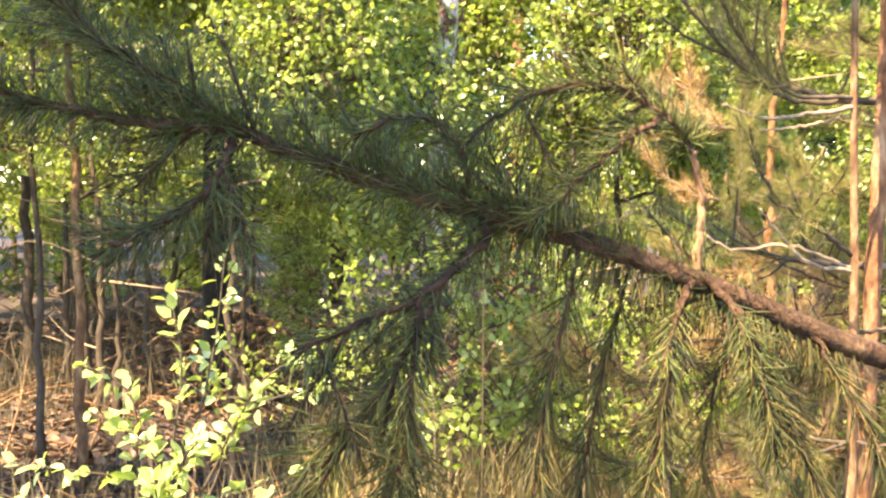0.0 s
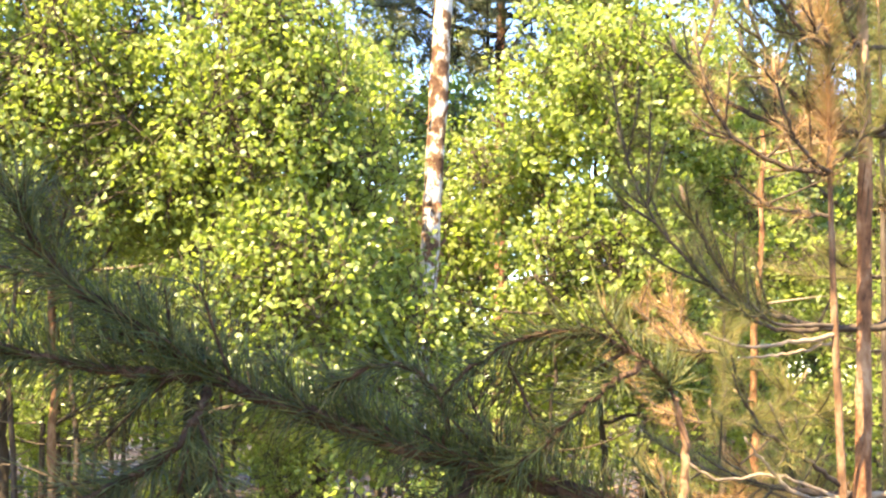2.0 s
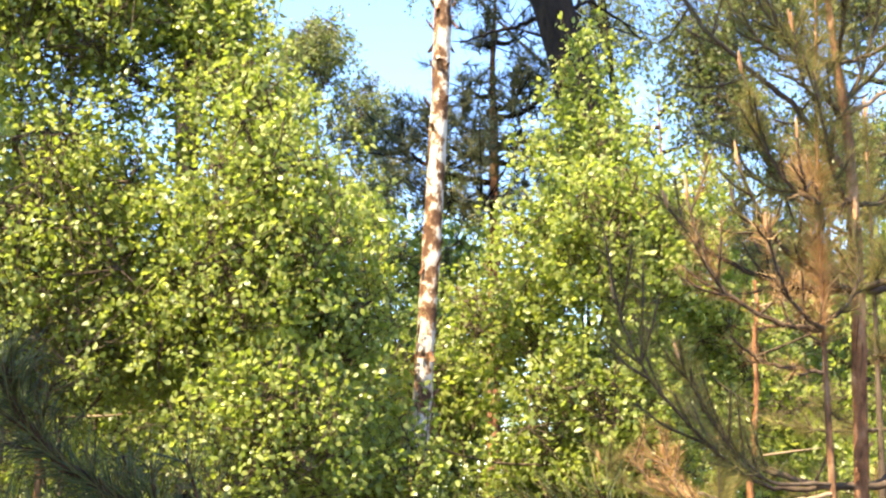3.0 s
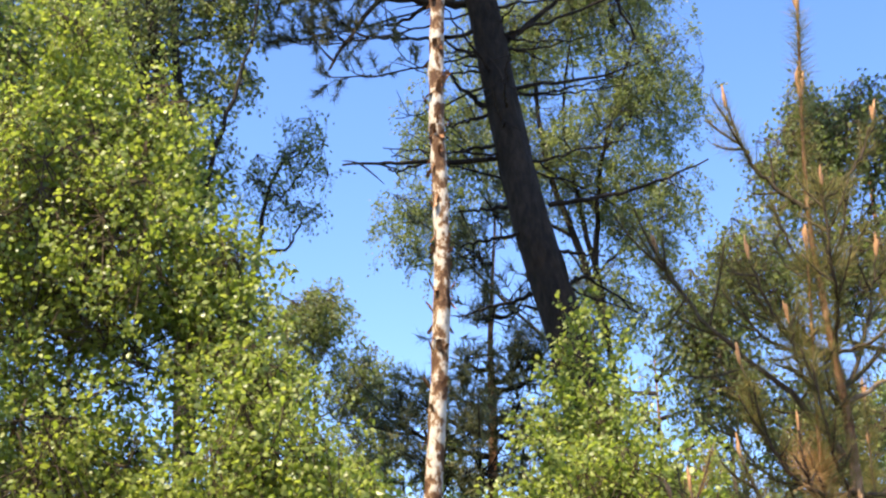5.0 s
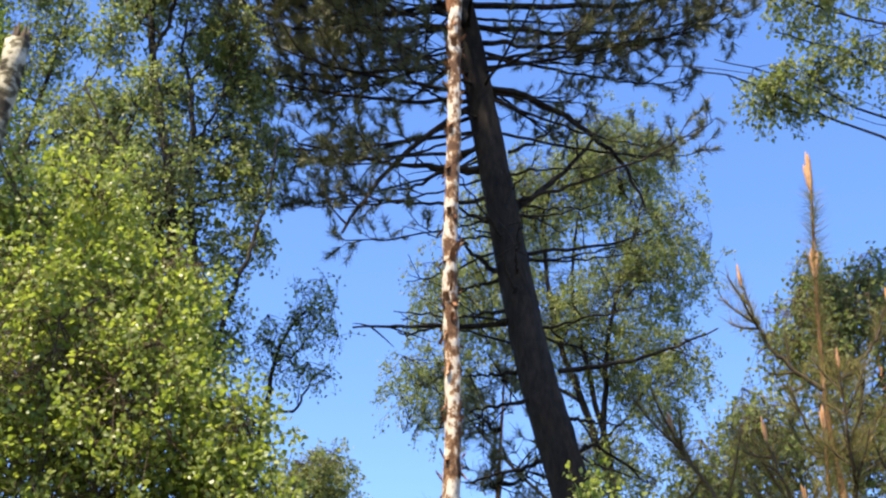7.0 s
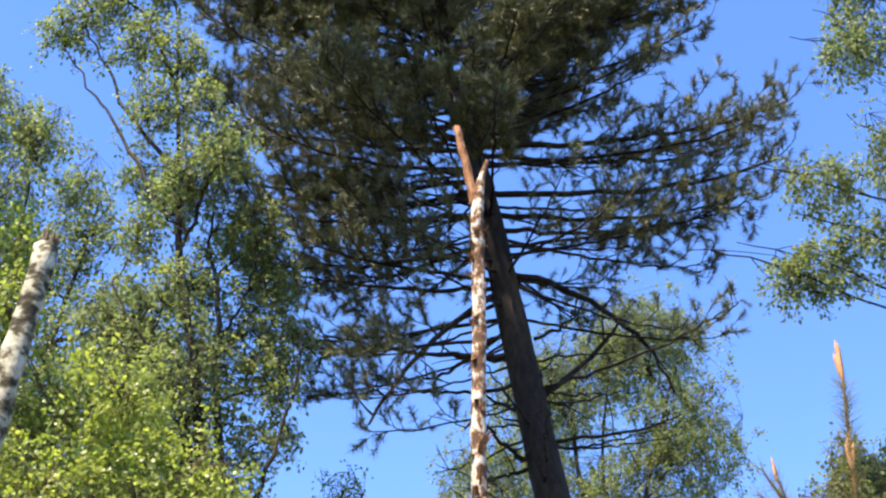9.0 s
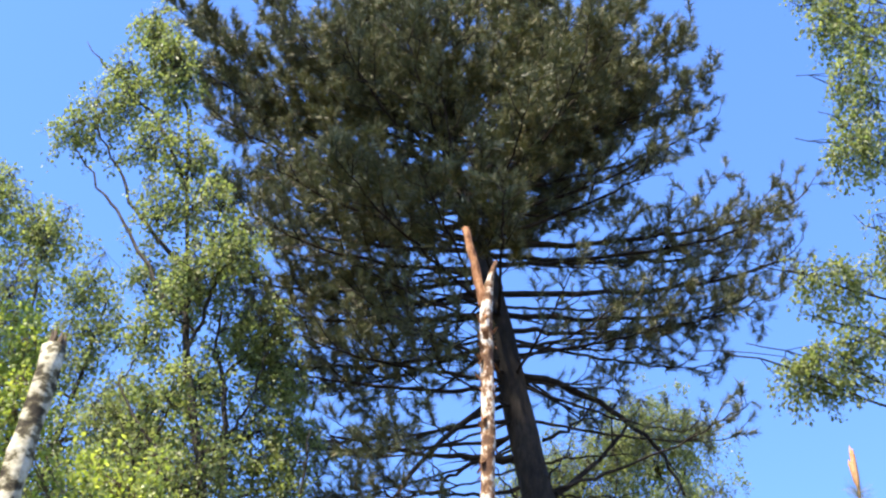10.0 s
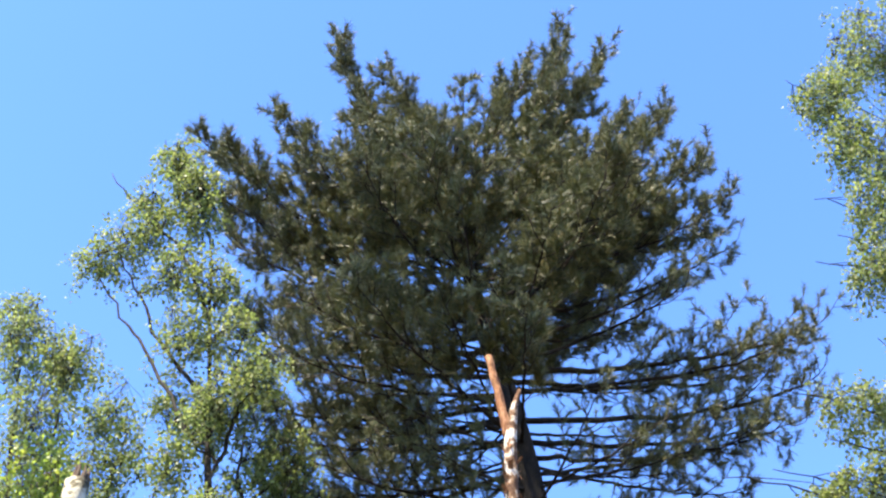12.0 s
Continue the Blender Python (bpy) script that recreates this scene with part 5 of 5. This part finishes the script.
    more = [bark_tube("side_branch", pts, 0.0034, 0.002, limb)[0] for pts in (
        [(0.2, 2.02, 1.505), (0.17, 1.97, 1.38), (0.14, 1.95, 1.25), (0.12, 1.93, 1.08)], [(0.55, 2.08, 1.375), (0.6, 2.03, 1.28), (0.66, 2.0, 1.15), (0.7, 1.98, 1.0)],
        [(0.7, 2.13, 1.32), (0.74, 2.08, 1.22), (0.77, 2.05, 1.05)], [(0.28, 2.03, 1.48), (0.25, 2.06, 1.36), (0.22, 2.08, 1.2), (0.2, 2.08, 1.03)], [(0.46, 2.06, 1.41), (0.42, 2.1, 1.3), (0.4, 2.12, 1.15), (0.41, 2.12, 1.0)])]
    arch, a_ob = bark_tube("side_branch", [(0.37, 2.06, 1.635), (0.35, 2.055, 1.67), (0.31, 2.04, 1.70), (0.22, 2.02, 1.735), (0.13, 2.0, 1.715), (0.05, 1.99, 1.67)], 0.0045, 0.002, limb, 40, BARK_LIMB)
    arch2, _ = bark_tube("side_branch", [(0.33, 2.05, 1.69), (0.27, 2.0, 1.66), (0.2, 1.98, 1.6), (0.13, 1.96, 1.54)], 0.005, 0.003, limb)
    arch3, _ = bark_tube("side_branch", [(0.02, 2.0, 1.555), (0.035, 1.98, 1.61), (0.0, 1.97, 1.67), (-0.06, 1.96, 1.685), (-0.13, 1.95, 1.655)], 0.005, 0.003, limb)

    clothe(main[24:], 330, 0.085, 62, 0.12)
    clothe(main[34:], 780, 0.1, 75, 0.1, up=0.9)
    clothe(main[38:], 480, 0.095, 76, 0.1, up=-0.5)
    clothe(main[25:46], 650, 0.12, 75, 0.0, up=-1.7, geo=hang)
    clothe(main[16:40], 1300, 0.022, 70, geo=hang)
    clothe(up1, 1000, 0.09, 45)
    clothe(up1, 500, 0.1, 72)
    clothe(left, 600, 0.085, 55)
    clothe(left, 800, 0.1, 74)
    for p in (down1, down2, down3, down4):
        clothe(p, 620, 0.1, 58, 0.1, up=-0.25)
    for p in (k1, k2):
        clothe(p, 620, 0.1, 42, 0.2, up=-0.3, geo=hang)
    for p in more:
        clothe(p, 430, 0.11, 42, 0.1, up=-0.4, geo=hang)
    clothe(arch[2:], 500, 0.075, 48)
    clothe(arch[0:9], 2200, 0.075, 60)
    for p in (arch2, arch3):
        clothe(p, 800, 0.07, 45, 0.2)

    # small shoots
    for p, n, ln, ud in ((main[30:], 15, 0.14, 0.25), (down2, 6, 0.17, -0.4), (down3, 6, 0.15, -0.5), (down4, 5, 0.15, -0.5), (k1, 5, 0.13, -0.5), (k2, 6, 0.15, -0.5), (left, 10, 0.14, -0.2), (up1, 9, 0.12, 0.3),
                         (down1, 7, 0.15, -0.3), (arch[14:], 8, 0.11, -0.4)):
        for _ in range(n):
            i = rng.integers(2, len(p) - 1)
            d = unit(p[i] - p[i - 2])
            w = unit(d * 0.7 + rng.normal(0, 0.45, 3) * (1, 0.45, 1) + UP * ud)
            l = ln * rng.uniform(0.6, 1.2)
            s = spline([p[i], p[i] + w * l * 0.5, p[i] + w * l + UP * 0.15 * ud * l], 8)
            sg = Geo()
            sg.tube(s, np.linspace(0.0035, 0.002, 8), 5)
            part("shoot", sg, BARK_LIMB, limb)
            clothe(s, 380, 0.085, 50, 0.1, up=min(ud, 0) * 0.35, geo=hang if rng.random() < 0.35 else green)
    part("needles", green, NEEDLE_NEAR, t, kind="stuff")
    part("needles", hang, NEEDLE_OLD, t, "older olive and golden needles", kind="stuff")


bough_tree()


# ---- low sapling with bright leaves ----
def low_sapling():
    rng = np.random.default_rng(71)
    base = np.array((-0.75, 3.05, float(ground_z(-0.75, 3.05)) - 0.03))
    t = thing("beech_sapling", base, "low sapling with thin twigs and sunlit pale green leaves", "sapling")
    g = Geo()
    stem = spline([base, (-0.7, 3.03, 0.4), (-0.62, 3.0, 0.75), (-0.55, 3.0, 1.0)], 16)
    g.tube(stem, np.linspace(0.011, 0.005, 16), 8, 0.08, rng)
    part("stem", g, BARK_DARK, t)
    one = Geo()
    one.stamp(OVATE, OVATE_F, np.zeros((1, 3)), np.array([(0, 1.0, 0)]), np.array([(0, 0, 1.0)]), np.ones(1))
    me = one.mesh("leaf")
    me.materials.append(LEAF_SAPLING)
    ends = (((-0.5, 3.0, 1.22), (-0.47, 2.98, 1.43), 11), ((-0.56, 2.95, 1.2), (-0.585, 2.95, 1.36), 9), ((-0.4, 2.95, 1.15), (-0.26, 2.93, 1.235), 17), ((-0.42, 2.95, 1.1), (-0.22, 2.9, 1.17), 15),
            ((-0.68, 3.0, 1.12), (-0.8, 3.0, 1.2), 13), ((-0.62, 2.95, 1.0), (-0.75, 2.93, 1.1), 12), ((-0.6, 2.9, 0.95), (-0.9, 2.88, 1.0), 16), ((-0.7, 2.95, 0.8), (-0.95, 2.95, 0.92), 16), ((-0.55, 2.9, 1.0), (-0.5, 2.85, 1.08), 12),
            ((-0.5, 2.95, 0.9), (-0.33, 2.92, 0.97), 12), ((-0.6, 2.9, 0.85), (-0.6, 2.85, 0.97), 20), ((-0.5, 2.95, 0.8), (-0.4, 2.92, 0.9), 14), ((-0.7, 2.9, 0.75), (-0.75, 2.85, 0.9), 18), ((-0.6, 2.9, 0.75), (-0.52, 2.85, 0.87), 18))
    for mid, end, n in ends:
        a = stem[rng.integers(6, 15)]
        p = spline([a, np.array(mid) * 0.6 + a * 0.4, mid, end], 12)
        g = Geo()
        g.tube(p, np.linspace(0.004, 0.0015, 12), 5)
        tw = part("twig", g, BARK_DARK, t)
        for k in range(int(n * 3.1)):
            f = rng.uniform(4.5, 11)
            q = np.array([np.interp(f, np.arange(12), p[:, c]) for c in range(3)])
            d = unit(p[min(11, int(f) + 1)] - p[int(f) - 1])
            w = unit(d * 0.5 + rng.normal(0, 0.6, 3) * (1, 1, 0.6) - UP * 0.1)
            single_leaf(me, tw, q + w * 0.012 - base, w, unit(rng.normal(0, 0.5, 3) + (-0.35, -0.45, 0.8)), rng.uniform(0.024, 0.042))


low_sapling()


# ---- thin stems and stalks ----
def stem_tree(label, pts, r, seed, bark=None, twigs=14):
    rng = np.random.default_rng(seed)
    t = thing("young_tree", pts[0], label, "tree")
    p = spline(pts, 24)
    p[1:] += rng.normal(0, 0.01, (23, 3))
    g = Geo()
    g.tube(p, np.linspace(r, r * 0.35, 24), 10, 0.08, rng)
    part("trunk", g, bark or BARK_DARK, t)
    for _ in range(twigs):
        i = rng.integers(4, 23)
        a, l = rng.uniform(0, 6.28), rng.uniform(0.3, 0.9)
        e = p[i] + np.array((math.cos(a) * l, math.sin(a) * l, rng.uniform(-0.1, 0.5) * l))
        g = Geo()
        g.tube(spline([p[i], (p[i] + e) / 2 + rng.normal(0, 0.04, 3), e], 6), np.linspace(0.008, 0.002, 6), 4)
        part("branch", g, DEAD_WOOD if rng.random() < 0.4 else BARK_DARK, t)


for pts, r, s, bk in (([(-2.33, 9, -0.1), (-2.36, 9, 1), (-2.4, 9, 2.2), (-2.5, 9, 4.2)], 0.045, 81, None), ([(-2.15, 8.6, -0.1), (-2.13, 8.6, 1), (-2.2, 8.6, 2.5)], 0.03, 82, None),
                      ([(-2.6, 9.6, -0.1), (-2.62, 9.6, 1.2), (-2.55, 9.6, 3.2)], 0.03, 83, None), ([(-2.0, 9.4, -0.1), (-2.02, 9.4, 1.2), (-2.0, 9.4, 3.0)], 0.022, 84, None),
                      ([(0.62, 7.4, -0.1), (0.65, 7.4, 1), (0.7, 7.4, 2.6)], 0.018, 85, None), ([(-3.3, 11, -0.1), (-3.3, 11, 2), (-3.2, 11, 5)], 0.05, 86, None),
                      ([(-1.86, 7.0, -0.1), (-1.84, 7.0, 0.7), (-1.86, 7.0, 1.75), (-1.95, 7.0, 2.8), (-2.1, 7, 3.7)], 0.03, 87, BARK_YOUNG), ([(1.75, 7.2, -0.1), (1.7, 7.2, 1.5), (1.78, 7.2, 3)], 0.03, 88, BARK_ORANGE)):
    stem_tree("thin straight young tree stem with dry side twigs", pts, r, s, bk)


def dry_stalk(x, y, h, lean, seed):
    rng = np.random.default_rng(seed)
    z = float(ground_z(x, y))
    t = thing("dry_stalk", (x, y, z - 0.03), "thin pale dry plant stalk standing upright", "dry plant", "dry stalks")
    g = Geo()
    g.tube(spline([(x, y, z - 0.03), (x + lean * 0.5, y, z + h * 0.5), (x + lean, y, z + h)], 10), np.linspace(0.005, 0.002, 10), 5, 0.1, rng)
    part("stalk", g, DRY_GRASS, t)
    for _ in range(4):
        f = rng.uniform(0.4, 1)
        b = np.array((x + lean * f, y, z + h * f))
        g = Geo()
        g.tube(np.array([b, b + rng.normal(0, 0.06, 3) + (0, 0, 0.05)]), (0.002, 0.001), 4)
        part("side_stalk", g, DRY_GRASS, t)


for k, (x, y, h, ln) in enumerate(((0.0, 4.2, 1.05, -0.03), (0.12, 4.4, 1.4, 0.01), (0.45, 4.6, 1.0, 0.04), (0.55, 5.2, 0.9, -0.08), (0.75, 4.8, 0.85, 0.05), (-0.1, 5.0, 0.8, 0.1), (0.9, 5.4, 1.0, -0.03), (0.3, 5.6, 0.9, 0.06))):
    dry_stalk(x, y, h, ln, 90 + k)

leafy_tree("shrub", "small bush of fresh leaves under the pine bough", "shrub", (0.15, 5.4, 0), [(0.15, 5.4, 0.5), (0.2, 5.4, 1.1)], 0.012,
           [(0.25, 5.3, 1.15, 0.35, 0.35, 0.25, 40), (0.1, 5.3, 0.7, 0.4, 0.35, 0.25, 40), (0.45, 5.4, 0.95, 0.3, 0.3, 0.2, 25)], 95, 0.04, 12)
leafy_tree("shrub", "low bramble-like shrub with reddish stems and green leaves", "shrub", (-0.4, 6.2, 0), [(-0.4, 6.2, 0.5), (-0.35, 6.2, 1.0)], 0.012,
           [(-0.3, 6.2, 0.9, 0.4, 0.4, 0.25, 18), (-0.9, 6.3, 0.7, 0.4, 0.4, 0.25, 14), (0.5, 6.3, 0.8, 0.6, 0.4, 0.35, 40)], 96, 0.04, 10)


for k, (x, y, s) in enumerate(((1.1, 5.9, 0.8), (1.9, 6.6, 1.0), (0.75, 6.9, 0.9), (2.4, 5.8, 0.9))):
    leafy_tree("shrub", "low brown-stemmed bramble with green leaves and dry debris", "shrub", (x, y, 0), [(x, y, 0.4 * s), (x + 0.1, y, 0.9 * s)], 0.012,
               [(x + 0.2, y, 0.85 * s, 0.4, 0.35, 0.25, 38), (x - 0.25, y, 0.6 * s, 0.4, 0.35, 0.25, 38), (x, y - 0.2, 0.35 * s, 0.5, 0.3, 0.2, 34)], 140 + k, 0.042, 9)

# ---- the wood all round ----
far_birch = leafy_tree("birch_tree", "birch of the surrounding wood in fresh leaf", "tree", (-9, 24, 0), [(-9, 24, 4), (-8.9, 24, 8), (-9, 24, 12)], 0.13,
                       [(-9, 24, 11, 1.4, 1.4, 1.3, 90), (-9.8, 24, 9.0, 1.4, 1.4, 1.2, 85), (-8, 24, 8.6, 1.5, 1.4, 1.2, 85), (-9, 24.5, 6.6, 1.7, 1.5, 1.2, 90), (-9.5, 23.6, 4.4, 1.8, 1.5, 1.3, 90), (-8.2, 24, 2.6, 1.8, 1.5, 1.2, 85)],
                       101, 0.13, 7, droop=0.3, group="surrounding wood", twig=0.5, bends=3)
far_pine = slim_pine("pine_tree", "pine of the surrounding wood with a high dark crown", (9, 25, -0.1), [(9, 25, 5), (9.1, 25, 10), (9, 25, 15)], 0.17,
                     [(9 + 1.5 * math.cos(k * 2.4), 25 + 1.5 * math.sin(k * 2.4), 8.5 + k * 0.48, 0.5, 14) for k in range(14)], 102, BARK_ORANGE, 16)
tagged(far_pine, group="surrounding wood")
rng = np.random.default_rng(103)
spots = [(-6.5, 13.5, 0.55), (-4.0, 15, 0.5), (-2.2, 19, 0.5), (0.8, 20, 0.52), (3.2, 19, 0.5), (5.6, 15, 0.55), (7.5, 19, 0.8), (-7, 19, 0.8), (5.2, 12.5, 0.45), (-4.9, 10.5, 0.4), (4.0, 24, 0.6), (-4, 25, 0.65), (0, 28, 0.6),
         (8, 28, 0.8), (-8.5, 30, 0.9), (12, 34, 1.0), (-13, 34, 1.0), (1, 40, 1.0), (13, 22, 0.9), (-13, 20, 0.9)]
for x, y, s in spots:
    copy_thing(far_birch, pose(x, y, float(ground_z(x, y)) - 0.05, 0, 0, rng.uniform(0, 360)) @ Matrix.Scale(s, 4))
for x, y, s in ((-5.5, 21, 0.62), (1.9, 23, 0.5), (5.2, 29, 0.75), (-1.0, 33, 0.6), (-10, 26, 0.9), (3.4, 14.5, 0.42)):
    copy_thing(far_pine, pose(x, y, -0.1, 0, 0, rng.uniform(0, 360)) @ Matrix.Scale(s, 4))
# behind and beside the path
# added out of view: its leaf masses shade the bough and the low pines
leafy_tree("birch_tree", "unseen slim birch added beside the viewpoint to shade the bough and low pines", "tree", (-3.7, -1.8, 0), [(-3.7, -1.8, 2.5), (-3.6, -1.7, 5.0), (-3.5, -1.6, 7.4), (-3.2, -0.9, 9.0)], 0.07,
           [(-2.6, 0.9, 9.3, 0.6, 0.6, 0.35, 130), (-1.9, 1.4, 9.6, 0.5, 0.5, 0.35, 100), (-3.3, 1.1, 9.0, 0.5, 0.5, 0.3, 80), (-2.27, -0.24, 6.0, 0.48, 0.4, 0.6, 200), (-2.55, -0.62, 6.9, 0.5, 0.45, 0.6, 170), (-3.5, -1.6, 7.0, 0.8, 0.8, 0.8, 90), (-4.2, -2.0, 5.6, 0.9, 0.8, 0.7, 80)], 104, 0.07, 14, group="surrounding wood", bends=3)
# added above the view, crown set up-sun to shade the tall pine trunk
slim_pine("pine_tree", "unseen leaning pine with a high overhanging crown, added to shade the tall pine trunk", (-5.8, 3.4, -0.1), [(-5.7, 3.5, 5), (-5.3, 3.8, 10), (-4.6, 4.3, 14), (-3.8, 5.0, 17)], 0.16,
          [(-3.9 + 0.1 * k + 0.35 * math.sin(k * 2.1), 4.7 + 0.17 * k, 15.6 + 0.5 * math.cos(k * 1.7) + 0.05 * k, 0.42, 26) for k in range(14)], 105, BARK_ORANGE, 26)
# added out of view; the level crown blocks sun from ground and low leaves
leafy_tree("birch_tree", "unseen birch with a level spreading crown, added to shade the ground and low leaves", "tree", (-5.6, 3.2, 0), [(-5.6, 3.2, 3.0), (-5.4, 3.3, 5.6), (-5.2, 3.5, 7.6)], 0.07,
           [(-5.3, 3.3, 7.0, 0.7, 0.7, 0.4, 130), (-4.7, 3.7, 6.9, 0.6, 0.6, 0.35, 120), (-4.0, 3.6, 6.7, 0.55, 0.55, 0.3, 100)], 106, 0.075, 12, group="surrounding wood", bends=3)
# unseen copies added up-sun to shade the forest floor and understorey at the left
for x, y, s in ((-7.2, 4.6, 0.66), (-8.2, 6.4, 0.85), (-6.0, 6.8, 0.8), (-5.8, 8.8, 0.75), (-7.0, 9.8, 0.9)):
    copy_thing(far_birch, pose(x, y, -0.05, 0, 0, 60 * x) @ Matrix.Scale(s, 4))
for x, y, s in ((-10, 5.5, 0.8), (-12, -6, 1.0), (-3, -10, 1.0), (6, -8, 0.9), (10, 3, 0.9), (8.5, 8.5, 0.7), (-9, 10, 0.8), (0, -16, 1.1)):
    copy_thing(far_birch, pose(x, y, -0.05, 0, 0, rng.uniform(0, 360)) @ Matrix.Scale(s, 4))
